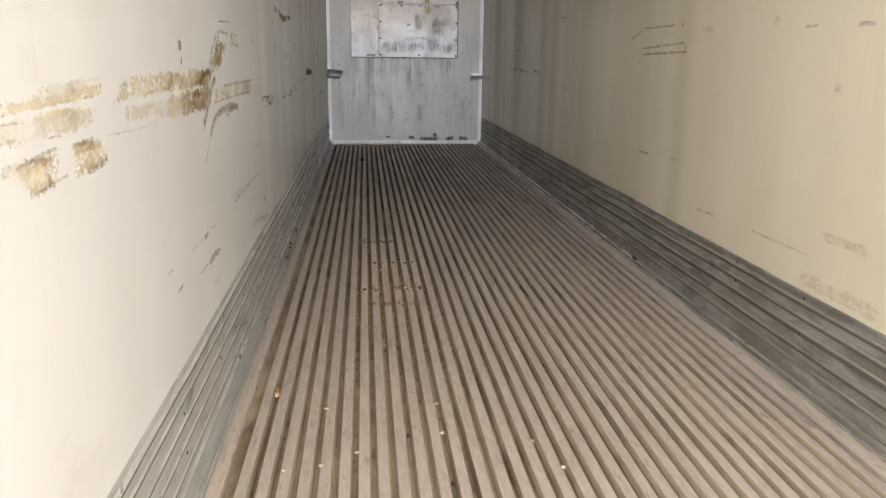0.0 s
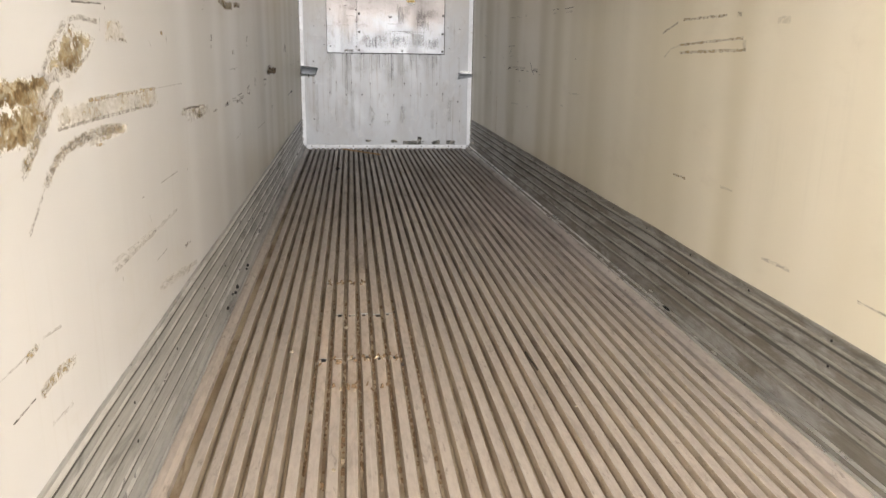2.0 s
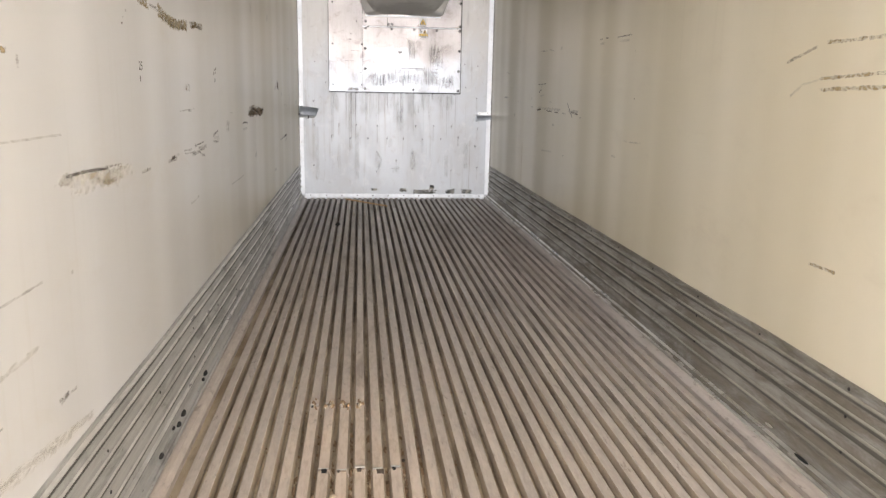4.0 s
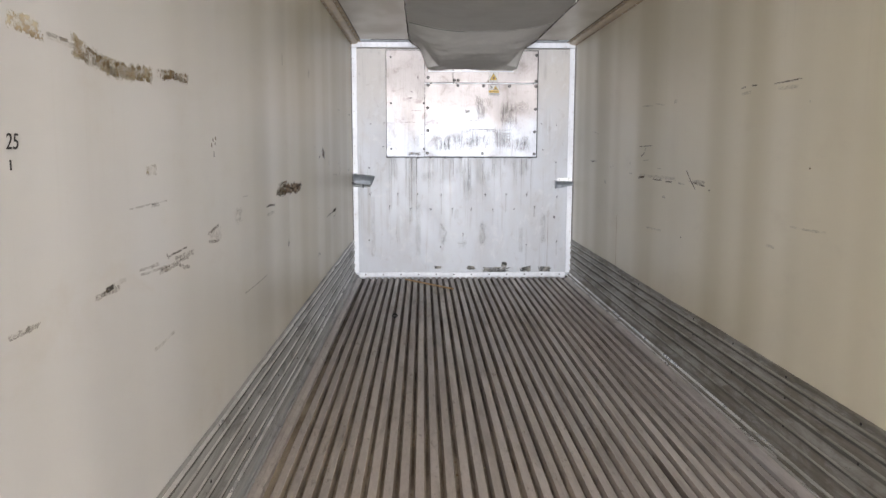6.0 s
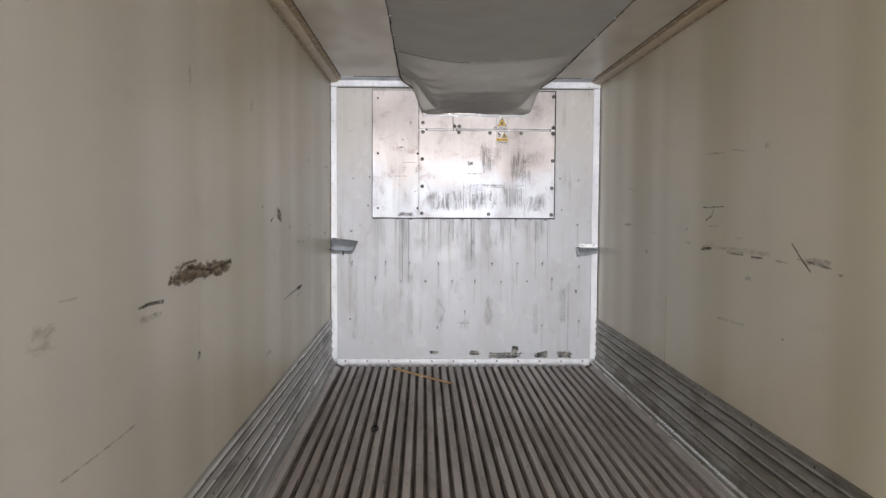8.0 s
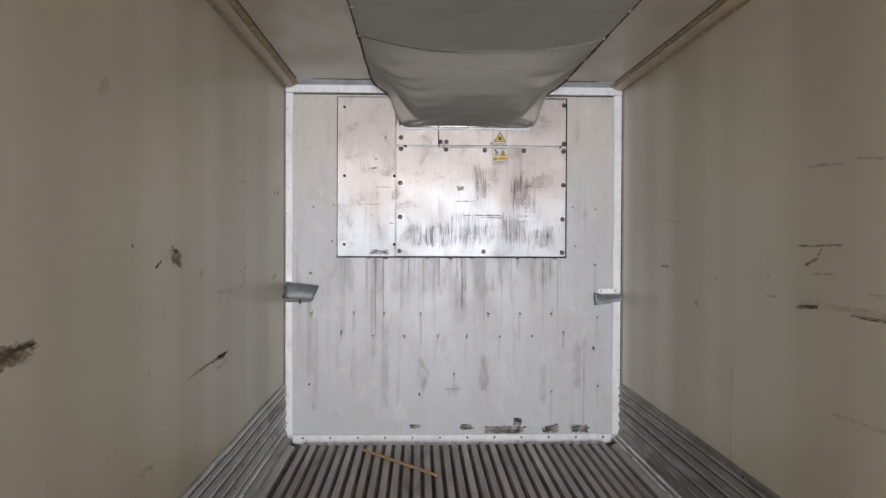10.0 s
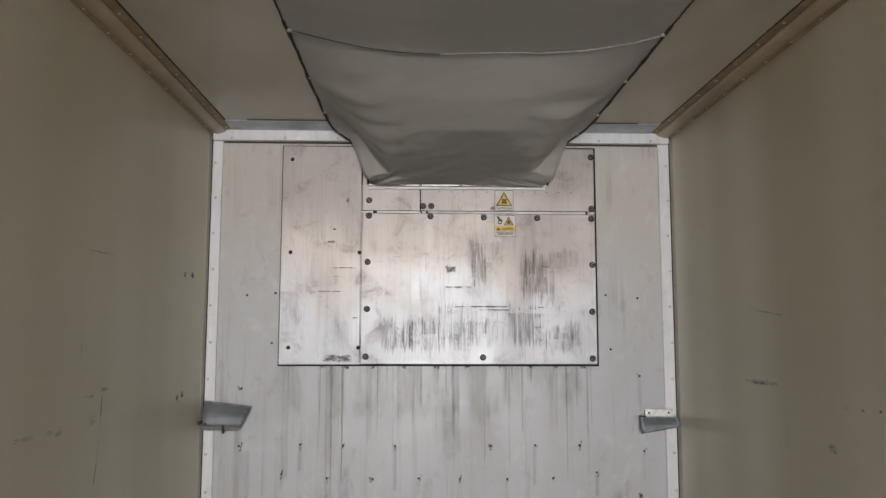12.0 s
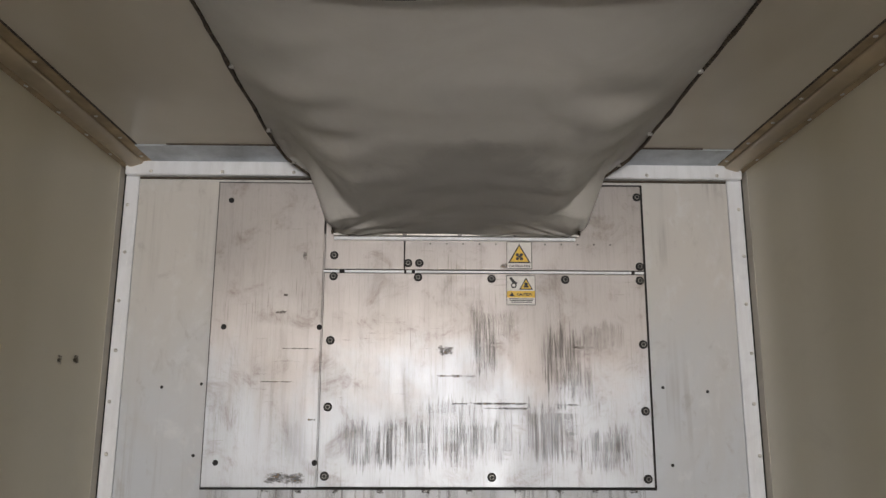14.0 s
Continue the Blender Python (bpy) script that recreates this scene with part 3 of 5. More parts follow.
# ---- frame of the front wall ----
trim_front = tagged(new("trim_front_frame"), "white riveted aluminium angles framing the front wall", "trim", "", "structure")
for s in (-1, 1):
    x0, x1 = (-1.2275, -1.174) if s < 0 else (1.169, 1.2275)
    up = part("upright", box((x0, FRONT - 0.010, 0.03), (x1, FRONT, 2.520), 0.002), TRIM, trim_front)
    leg = [(s * 1.2315, FRONT - 0.006), (s * 1.2315, FRONT - 0.0005), (s * HALF, FRONT - 0.0005), (s * HALF, FRONT - 0.055), (s * (HALF - 0.0015), FRONT - 0.055)]
    for name, low_z, top_z, mat, reach, thick in (("side_flange", 0.41, 2.548, FLANGE, 0.055, 0.0015), ("kick_return", 0.0, 0.409, KICK, 0.10, 0.0125)):
        leg[3], leg[4] = (s * HALF, FRONT - reach), (s * (HALF - thick), FRONT - reach)
        bm = bmesh.new()
        low, top = ([bm.verts.new((x, y, z)) for x, y in leg] for z in (low_z, top_z))
        bm.faces.new(low)
        bm.faces.new(top[::-1])
        for k in range(5):
            bm.faces.new((low[k], low[(k + 1) % 5], top[(k + 1) % 5], top[k]))
        part(name, bm, mat, trim_front)
    part("gap", box((min(s * 1.228, s * 1.2315), FRONT - 0.0105, 0.03), (max(s * 1.228, s * 1.2315), FRONT - 0.0005, 2.53)), DARK, trim_front)
    for k in range(13):
        piece("rivet", rivet, up, Matrix.Translation(((x0 + x1) / 2 + 0.012 * s + 0.006 * (k % 2), FRONT - 0.010, 0.12 + k * 0.19)) @ FACE_BACK)
head = part("head", box((-1.222, FRONT - 0.040, 2.516), (1.222, FRONT - 0.001, 2.5765), 0.004), TRIM, trim_front)
# grey in place of trim white puts this downward leg's shade into its colour
part("ceiling_flange", box((-1.12, 11.868, TOP - 0.006), (1.12, FRONT - 0.0405, TOP - 0.0005), 0.001), SHEET, trim_front)
part("gap", box((-1.0, 11.858, TOP - 0.004), (1.0, 11.867, TOP - 0.0002)), HEM, trim_front)
part("gap", box((-1.171, FRONT - 0.0115, 2.509), (1.166, FRONT - 0.0005, 2.515)), HEM, trim_front)
for k in range(9):
    piece("rivet", rivet, head, Matrix.Translation((-1.12 + k * 0.28, FRONT - 0.040, 2.530)) @ FACE_BACK)
sill = part("sill", box((-1.1715, FRONT - 0.018, -0.0355), (1.1665, FRONT - 0.001, 0.034), 0.004), TRIM, trim_front)
part("sill_flange", box((-1.12, FRONT - 0.045, -0.0355), (1.12, FRONT - 0.018, -0.030), 0.001), TRIM, trim_front)
screw_head = dome("screw_head", 0.008, 0.003, STEEL)
for k in range(12):
    piece("screw_head", screw_head, sill, Matrix.Translation((-1.10 + k * 0.2, FRONT - 0.018, 0.010)) @ FACE_BACK)

# ---- floor bars ----
PITCH = 0.0665
BAR_END = 11.925  # an open gutter runs along the front wall
bar_profile = [(-0.0206, -0.0042), (-0.0190, -0.0012), (-0.0160, 0.0), (0.0160, 0.0), (0.0190, -0.0012), (0.0206, -0.0042), (0.0268, -0.024), (0.0268, -0.036), (-0.0268, -0.036), (-0.0268, -0.024)]


def bar_mesh(name, a, b, wob):
    ys = [a + (b - a) * k / max(1, int((b - a) / 0.7)) for k in range(max(1, int((b - a) / 0.7)) + 1)]
    bm = extrude(bar_profile, ys, True, lambda x, y, z: (0.0016 * noise.noise((y * 0.8, wob, 0)), 0.0012 * noise.noise((y * 1.1, wob, 7))))
    bmesh.ops.recalc_face_normals(bm, faces=bm.faces[:])
    me = bpy.data.meshes.new(name)
    bm.to_mesh(me)
    bm.free()
    me.materials.append(BAR)
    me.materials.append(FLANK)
    # side faces take the tone with painted shade
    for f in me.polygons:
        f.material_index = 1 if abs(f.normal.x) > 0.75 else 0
    return me


for s in (-1, 1):
    edge = [(s * (x + FOOT[s] - 1.175), z) for x, z in ((1.173, -0.001), (1.164, 0.0), (1.146, -0.004), (1.126, -0.016), (1.122, -0.036), (1.173, -0.036))]
    part("edge_bar", extrude(edge, [REAR, 2.0, 6.0, BAR_END]), BAR, floor)
for i in range(-16, 17):
    cuts = [REAR, BAR_END]
    if -9 <= i <= -5:
        cuts = [REAR, 4.098 + 0.01 * (i % 3), 4.698 + 0.012 * (i % 2), BAR_END]
    if i == -10:
        cuts.insert(1, 4.10)
    if -10 <= i <= -7:
        cuts.insert(-1, 5.298 + 0.012 * (i % 2))
    for n, (a, b) in enumerate(zip(cuts, cuts[1:])):
        gap = 0.007 if n else 0.0
        if n and b > a:
            k = (i * 7 + n * 3) % 5
            w = 0.006 + 0.0025 * k
            x = i * PITCH + 0.005 * (k - 2)
            part("cut_end", box((x - w, a - 0.014 - 0.004 * k, -0.006), (x + w * 0.7, a + gap + 0.004, 0.0014), 0.003), DARK if k % 2 else HEM, floor)
            part("burr", box((i * PITCH - 0.019, a + gap, -0.003), (i * PITCH + 0.019, a + gap + 0.007 + 0.003 * (k % 3), 0.0022 + 0.0012 * (k % 3)), 0.0012), BRIGHT, floor, "torn bright burr")
        piece("floor_bar", bar_mesh("floor_bar", a + gap, b - (0.005 if b < 6 else 0), i * 3.7 + n), floor, Matrix.Translation((i * PITCH, 0, 0)))



# ---- the steel cover on the front wall ----
def ring(r0, r1, z0, z1, seg=12):
    bm = bmesh.new()
    rows = [[bm.verts.new((r * math.cos(2 * math.pi * k / seg), r * math.sin(2 * math.pi * k / seg), z)) for k in range(seg)] for r, z in ((r1, z0), (r1 * 0.95, z1), (r0, z1), (r0, z1 * 0.3))]
    for a, b in zip(rows, rows[1:]):
        for k in range(seg):
            bm.faces.new((a[k], a[(k + 1) % seg], b[(k + 1) % seg], b[k]))
    bm.faces.new(rows[-1])
    return bm


def raw(name, bm, mat, smooth=False):
    me = bpy.data.meshes.new(name)
    bmesh.ops.recalc_face_normals(bm, faces=bm.faces[:])
    bm.to_mesh(me)
    bm.free()
    me.materials.append(mat)
    return me


COVER_PLACE = Matrix.Translation((-0.05, 0.085, 1.53)) @ Matrix.Diagonal((1.03, 1, 1.03, 1)) @ Matrix.Translation((0.05, 0, -1.53))
cover = tagged(new("evaporator_cover"), "scratched bare metal access cover bolted to the front wall", "access cover")
cover.matrix_basis = COVER_PLACE
part("casing", box((-0.826, 11.991, 1.336), (0.792, FRONT - 0.0855, 2.466), 0.002), SHEET, cover, "shallow sheet metal casing")
part("backing", box((-0.831, 11.986, 1.332), (0.797, 11.9905, 2.466)), DARK, cover, "black gap round the plates")
left_plate = part("plate", box((-0.826, 11.974, 1.341), (-0.421, 11.9855, 2.460), 0.0015), PLATE, cover)
main_plate = part("plate", box((-0.415, 11.972, 1.343), (0.786, 11.9855, 2.112), 0.0015), PLATE, cover)
top_plate = part("plate", box((-0.115, 11.974, 2.126), (0.786, 11.9855, 2.457), 0.0015), PLATE, cover)
small_plate = part("plate", box((-0.415, 11.974, 2.126), (-0.119, 11.9855, 2.457), 0.0015), PLATE, cover)
part("folded_edge", box((-0.419, 11.9725, 2.114), (0.786, 11.9855, 2.123), 0.001), TRIM, cover)
part("edge_strip", box((-0.4200, 11.9735, 1.343), (-0.4165, 11.9855, 2.26)), PLATE, cover)
for x, w in ((-0.350, 0.010), (-0.113, 0.004), (-0.083, 0.006), (0.744, 0.006)):
    part("notch", box((x - w, 11.9722, 2.1115), (x + w, 11.9735, 2.1255)), DARK, cover)
hole = raw("bolt_hole", ring(0.006, 0.0105, 0, 0.002), DARK)
for x in (-0.778, -0.427):
    for z in (2.390, 1.908, 1.425):
        piece("bolt_hole", hole, left_plate, Matrix.Translation((x, 11.974, z)) @ FACE_BACK)
washer = raw("washer", ring(0.007, 0.0162, 0, 0.003, 14), DARK)
nut = raw("bolt_head", ring(0.0045, 0.0092, 0.001, 0.008, 6), NUT)
core = raw("bolt_core", ring(0.001, 0.0062, 0.002, 0.0086, 8), DARK)


def bolt(x, z, y, parent):
    place = Matrix.Translation((x, y, z)) @ FACE_BACK
    piece("washer", washer, parent, place)
    piece("bolt_head", nut, parent, place @ Matrix.Rotation(x * 40 + z * 23, 4, "Z"))
    piece("bolt_core", core, parent, place)


for x, z in ((-0.381, 2.099), (-0.385, 1.860), (-0.386, 1.620), (-0.390, 1.380), (-0.065, 2.097), (0.210, 2.093), (0.487, 2.091), (0.768, 2.089), (0.769, 1.850), (0.765, 1.609), (0.763, 1.372), (0.204, 1.377)):
    bolt(x, z, 11.972, main_plate)
for x, z in ((-0.381, 2.179),):
    bolt(x, z, 11.974, small_plate)
for x, z in ((-0.103, 2.151), (-0.061, 2.151), (0.771, 2.143), (0.772, 2.414)):
    bolt(x, z, 11.974, top_plate)
for k in range(12):
    x = -0.02 + k * 0.062
    part("pop_hole", box((x - 0.003, 11.9732, 2.2235), (x + 0.003, 11.974, 2.2285)), STEEL, top_plate)

# ---- warning stickers ----
WHITE = plain("sticker_white", (0.74, 0.72, 0.68), 0.45, 0.0, 60.0, 0.06)
YELLOW = plain("sticker_yellow", (0.78, 0.50, 0.05), 0.45, 0.0, 60.0, 0.10)
INK = plain("sticker_ink", (0.018, 0.017, 0.016), 0.5, 0.0, 60.0, 0.2)


def flat(points, y, thick=0.0006):
    """A thin upright plate from (x, z) corners, its face towards the rear door."""
    bm = bmesh.new()
    front = [bm.verts.new((x, y - thick, z)) for x, z in points]
    back = [bm.verts.new((x, y, z)) for x, z in points]
    bm.faces.new(front)
    bm.faces.new(back[::-1])
    n = len(points)
    for k in range(n):
        bm.faces.new((front[k], back[k], back[(k + 1) % n], front[(k + 1) % n]))
    return bm


def rect(x0, z0, x1, z1):
    return [(x0, z0), (x1, z0), (x1, z1), (x0, z1)]


def tri(cx, z0, w, h):
    return [(cx - w / 2, z0), (cx + w / 2, z0), (cx, z0 + h)]


def disc(cx, cz, r, n=12):
    return [(cx + r * math.cos(2 * math.pi * k / n), cz + r * math.sin(2 * math.pi * k / n)) for k in range(n)]


def words(text, x, z, size, y, parent, width):
    cu = bpy.data.curves.new("lettering", "FONT")
    cu.body, cu.size, cu.align_x, cu.extrude, cu.offset = text, size, "CENTER", 0.0002, size * 0.035
    cu.materials.append(INK)
    ob = new("lettering", cu)
    me = bpy.data.meshes.new_from_object(ob.evaluated_get(bpy.context.evaluated_depsgraph_get()))
    bpy.data.objects.remove(ob)
    xs = [v.co.x for v in me.vertices]
    k = width / (max(xs) - min(xs))
    ob = new("lettering", me)
    ob.parent = parent
    ob.matrix_basis = Matrix.Translation((x, y, z)) @ FACE_BACK @ Matrix.Diagonal((k, 1, 1, 1))


y0 = 11.9738
fan = tagged(new("warning_sticker"), "yellow and white fan warning sticker with black triangle", "sticker", "warning stickers")
fan.matrix_basis = COVER_PLACE
part("border", flat(rect(0.268, 2.131, 0.364, 2.236), y0), INK, fan)
part("sheet", flat(rect(0.2705, 2.1335, 0.3615, 2.2335), y0 - 0.0008), WHITE, fan)
part("triangle_border", flat(tri(0.316, 2.153, 0.086, 0.075), y0 - 0.0016), INK, fan)
part("triangle", flat(tri(0.316, 2.158, 0.069, 0.060), y0 - 0.0024), YELLOW, fan)
for k in range(4):
    a = math.pi / 4 + k * math.pi / 2
    part("fan_blade", flat(disc(0.316 + 0.0105 * math.cos(a), 2.1775 + 0.0105 * math.sin(a), 0.0066, 10), y0 - 0.0032), INK, fan)
part("fan_hub", flat(disc(0.316, 2.1775, 0.0055, 8), y0 - 0.0034), INK, fan)
words("CAUTION FAN", 0.316, 2.138, 0.012, y0 - 0.0018, fan, 0.078)

y0 = 11.9718
care = tagged(new("warning_sticker"), "white and amber caution sticker with hand and triangle signs", "sticker", "warning stickers")
care.matrix_basis = COVER_PLACE
part("border", flat(rect(0.265, 1.994, 0.374, 2.106), y0), INK, care)
part("sheet", flat(rect(0.2675, 1.9965, 0.3715, 2.1035), y0 - 0.0008), WHITE, care)
part("band", flat(rect(0.2675, 2.022, 0.3715, 2.047), y0 - 0.0016), YELLOW, care)
part("triangle_border", flat(tri(0.339, 2.052, 0.052, 0.047), y0 - 0.0016), INK, care)
part("triangle", flat(tri(0.339, 2.056, 0.039, 0.034), y0 - 0.0024), YELLOW, care)
part("symbol", flat(rect(0.330, 2.060, 0.348, 2.068), y0 - 0.0032), INK, care)
part("symbol", flat(disc(0.339, 2.073, 0.0065, 10), y0 - 0.0032), INK, care)
part("sleeve", flat([(0.276, 2.096), (0.285, 2.100), (0.297, 2.084), (0.308, 2.078), (0.303, 2.072), (0.288, 2.078)], y0 - 0.0016), INK, care)
part("wheel_mark", flat(disc(0.293, 2.068, 0.011, 12), y0 - 0.0016), INK, care)
part("wheel_mark", flat(disc(0.293, 2.068, 0.006, 12), y0 - 0.0024), WHITE, care)
part("small_triangle", flat(tri(0.285, 2.027, 0.020, 0.016), y0 - 0.0024), INK, care)
words("CAUTION", 0.333, 2.0295, 0.014, y0 - 0.0026, care, 0.056)
for k in range(3):
    part("text_bar", flat(rect(0.274 + 0.004 * k, 2.0155 - k * 0.006, 0.366 - 0.003 * k, 2.0185 - k * 0.006), y0 - 0.0016), INK, care)


# ---- air chute of grey cloth under the ceiling ----
def chute_edge(s, v):
    """The left (s = -1) or right edge: along the ceiling, then down the front wall. v runs from 0 to 1."""
    x_top, x_low = (-0.592, -0.395) if s < 0 else (0.757, 0.559)
    end = 11.80
    if v < 0.82:
        return Vector((x_top, CH_START + (end - CH_START) * v / 0.82, TOP - 0.006))
    k = (v - 0.82) / 0.18
    way = [(x_top, end, TOP - 0.006), (x_top * 0.90 + x_low * 0.10, 11.95, 2.558), (x_top * 0.50 + x_low * 0.50, 12.020, 2.512), (x_low * 1.06, 12.046, 2.456), (x_low * 0.99, 12.051, 2.412), (x_low, 12.052, 2.284)]
    j = min(4, int(k * 5))
    return Vector(way[j]).lerp(Vector(way[j + 1]), k * 5 - j)


def sag(y):
    """How far the cloth hangs below its edges half way across."""
    ys = (CH_START, 7.6, 9.6, 10.64, 10.70, 10.95, 11.20, 11.50, 11.80)
    ds = (0.035, 0.058, 0.070, 0.084, 0.092, 0.166, 0.222, 0.255, 0.274)
    return float(np.interp(y, ys, ds))


CH_START = 4.6
chute = tagged(new("air_chute"), "grey vinyl cloth air chute sagging under the ceiling", "air duct")
nu = 84
vs = [0.60 * (k / 80) for k in range(80)] + [0.60 + 0.40 * k / 190 for k in range(191)]
bm = bmesh.new()
rows = []
for v in vs:
    a, b = chute_edge(-1, v), chute_edge(1, v)
    row = []
    for k in range(nu + 1):
        u = k / nu
        p = a.lerp(b, u)
        c = abs(2 * u - 1)
        y = p.y
        if v < 0.82:
            d, e = sag(y), 2.0 + 1.2 * max(0.0, (y - 10.6) / 1.2)
            pinch = max(0.0, min(1.0, (y - 11.1) / 0.7))
            w = max(0.0, min(1.0, (1 - c - 0.07) / 0.44))
            p.z -= d * ((1 - c ** e) * (1 - pinch) + w * w * (3 - 2 * w) * pinch)
        else:
            k2 = (v - 0.82) / 0.18
            w = max(0.0, min(1.0, (1 - c - 0.07 * (1 - k2)) / (0.028 + 0.41 * max(0.0, 1 - k2) ** 2.6)))
            full = w * w * (3 - 2 * w)
            low = (TOP - 0.006 - 0.274) * (1 - k2) + 2.279 * k2 - 0.004 * math.sin(math.pi * k2)
            p.z += (min(p.z, low) - p.z) * full
            p.y += (11.80 + 0.252 * max(0.0, k2) ** 0.9 - p.y) * full
        side = (1 - c ** 6)
        near = max(0.0, min(1.0, (y - 10.2) / 1.4))
        q = Vector((p.x * 3.2, p.y * 2.6, 1.0))
        p.z += side * (0.007 * noise.noise(q) + 0.0025 * noise.noise(q * 2.7)) * (0.5 + 0.5 * near)
        # pleats that fan out from the two lower corners, and slack folds higher up
        for cx, turn in ((-0.395, 0.3), (0.559, 1.1)):
            dx, dy = p.x - cx, (12.075 - p.y) + 0.6 * (p.z - 2.284)
            r = math.hypot(dx, dy)
            ang = math.atan2(dy, abs(dx))
            amp = 0.024 * min(1.0, r / 0.06) * math.exp(-(r / 0.25) ** 2) * side
            ripple = math.sin(17 * ang + turn + 5 * noise.noise((r * 7, ang * 2, turn)))
            p += Vector((0, -0.6, -0.8)) * amp * (0.5 + 0.5 * ripple) * (1 if v < 0.985 else 0)
        slack = max(0.0, min(1.0, (y - 10.75) / 0.4)) * math.exp(-((c - 0.62) / 0.22) ** 2)
        tilt = 1 if p.x < 0.08 else -1
        p.z += 0.020 * slack * noise.noise((p.x * 6 * tilt + p.y * 8, (p.y - p.x * tilt) * 2.0, 4.0))
        p.z += 0.004 * side * near * noise.noise((p.x * 9 * tilt + p.y * 13, (p.y - p.x * tilt) * 3.5, 8.0))
        if v >= 0.995:
            p.y = 12.052
        row.append(bm.verts.new(p))
    rows.append(row)
for a, b in zip(rows, rows[1:]):
    for k in range(nu):
        bm.faces.new((a[k], a[k + 1], b[k + 1], b[k]))
bmesh.ops.solidify(bm, geom=bm.faces[:], thickness=0.002)
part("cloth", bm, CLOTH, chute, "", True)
for s in (-1, 1):
    bm = bmesh.new()
    prev = None
    for k in range(301):
        v = k / 300
        p = chute_edge(s, v)
        fat = 0.0030 + 0.005 * max(0, noise.noise((p.y * 9, s * 3, p.z * 9))) + 0.003 * max(0, noise.noise((p.y * 31, s * 7, p.z * 30))) + (0.0025 if v > 0.68 else 0)
        way = (chute_edge(s, min(1, v + 0.004)) - chute_edge(s, max(0, v - 0.004))).normalized()
        across = way.cross(Vector((0, 0.7, 0.7))).normalized()
        up = across.cross(way)
        p = p + Vector((s * 0.002, -0.007 if v > 0.83 else 0, -0.003)) + across * 0.005 * noise.noise((p.y * 8, 5, p.z * 8))
        now = [bm.verts.new(p + (across * math.cos(a) + up * math.sin(a)) * fat) for a in (2 * math.pi * j / 6 for j in range(6))]
        if prev:
            for j in range(6):
                bm.faces.new((prev[j], prev[(j + 1) % 6], now[(j + 1) % 6], now[j]))
        prev = now
    part("hem", bm, HEM, chute, "frayed dirty dark hem", True)
    for k in range(9):
        v = 0.40 + k * 0.058
        p = chute_edge(s, v)
        piece("fastener", raw("fastener", ring(0.003, 0.010, -0.002, 0.006, 8), BRIGHT) if (s < 0 and k == 0) else bpy.data.meshes["fastener"], chute, Matrix.Translation(p + Vector((-s * 0.008, 0, -0.006))) @ pose(0, 0, 0, 180, 0, 0))
# cross seam: soiled at one end, a loose pale thread near the other
def seam(name, first, last, half, mat):
    bm = bmesh.new()
    prev = None
    for k in range(41):
        u = first + (last - first) * k / 40
        y = 10.66 + 0.012 * math.sin(u * 9)
        c = abs(2 * u - 1)
        x = -0.592 + 1.349 * u
        q = Vector((x * 3.2, y * 2.6, 1.0))
        z = TOP - 0.006 - sag(y) * (1 - c ** 2.08) + (1 - c ** 6) * (0.007 * noise.noise(q) + 0.0025 * noise.noise(q * 2.7)) * 0.66 - 0.003
        fat = half * (0.6 + 0.7 * abs(noise.noise((u * 30, 2, first * 9))))
        now = [bm.verts.new((x, y - fat, z)), bm.verts.new((x, y, z - 0.003)), bm.verts.new((x, y + fat, z))]
        if prev:
            for j in range(2):
                bm.faces.new((prev[j], prev[j + 1], now[j + 1], now[j]))
        prev = now
    bmesh.ops.solidify(bm, geom=bm.faces[:], thickness=0.0015)
    part(name, bm, mat, chute)


seam("seam", 0.01, 0.40, 0.0045, plain("soiled_seam", (0.15, 0.135, 0.12), 0.8, 0.0, 80.0, 0.4))
seam("seam", 0.40, 0.99, 0.0025, plain("grey_seam", (0.60, 0.59, 0.565), 0.8, 0.0, 80.0, 0.3))
seam("thread", 0.76, 0.81, 0.0045, plain("pale_thread", (0.80, 0.78, 0.74), 0.8, 0.0, 80.0, 0.1))
strip = part("retaining_strip", box((-0.393, 12.045, 2.258), (0.546, 12.0585, 2.2715), 0.002), TRIM, chute, "white retaining strip")
lip = part("strip_lip", box((-0.396, 12.040, 2.2735), (0.559, 12.056, 2.2835), 0.002), BRIGHT, chute)
for k in range(5):
    piece("bolt_head", nut, lip, Matrix.Translation((-0.333 + k * 0.214, 12.039, 2.2795)) @ FACE_BACK)


# ---- bent deflectors in the corners of the front wall ----
def bent_sheet(corners, bulge, nu=10, nv=6, thick=0.003, ragged=0.0):
    tl, tr, br, bl = (Vector(c) for c in corners)
    bm = bmesh.new()
    rows = []
    for j in range(nv + 1):
        v = j / nv
        a, b = tl.lerp(bl, v), tr.lerp(br, v)
        row = []
        for i in range(nu + 1):
            u = i / nu
            p = a.lerp(b, u)
            p.y -= bulge * math.sin(math.pi * v) * (0.6 + 0.4 * u) + 0.004 * noise.noise((u * 4, v * 3, bulge * 90))
            p.z += ragged * (0.5 if j in (0, nv) else 0) * noise.noise((u * 7, v * 5, 3))
            row.append(bm.verts.new(p))
        rows.append(row)
    for a, b in zip(rows, rows[1:]):
        for i in range(nu):
            bm.faces.new((a[i], a[i + 1], b[i + 1], b[i]))
    bmesh.ops.solidify(bm, geom=bm.faces[:], thickness=thick)
    return bm


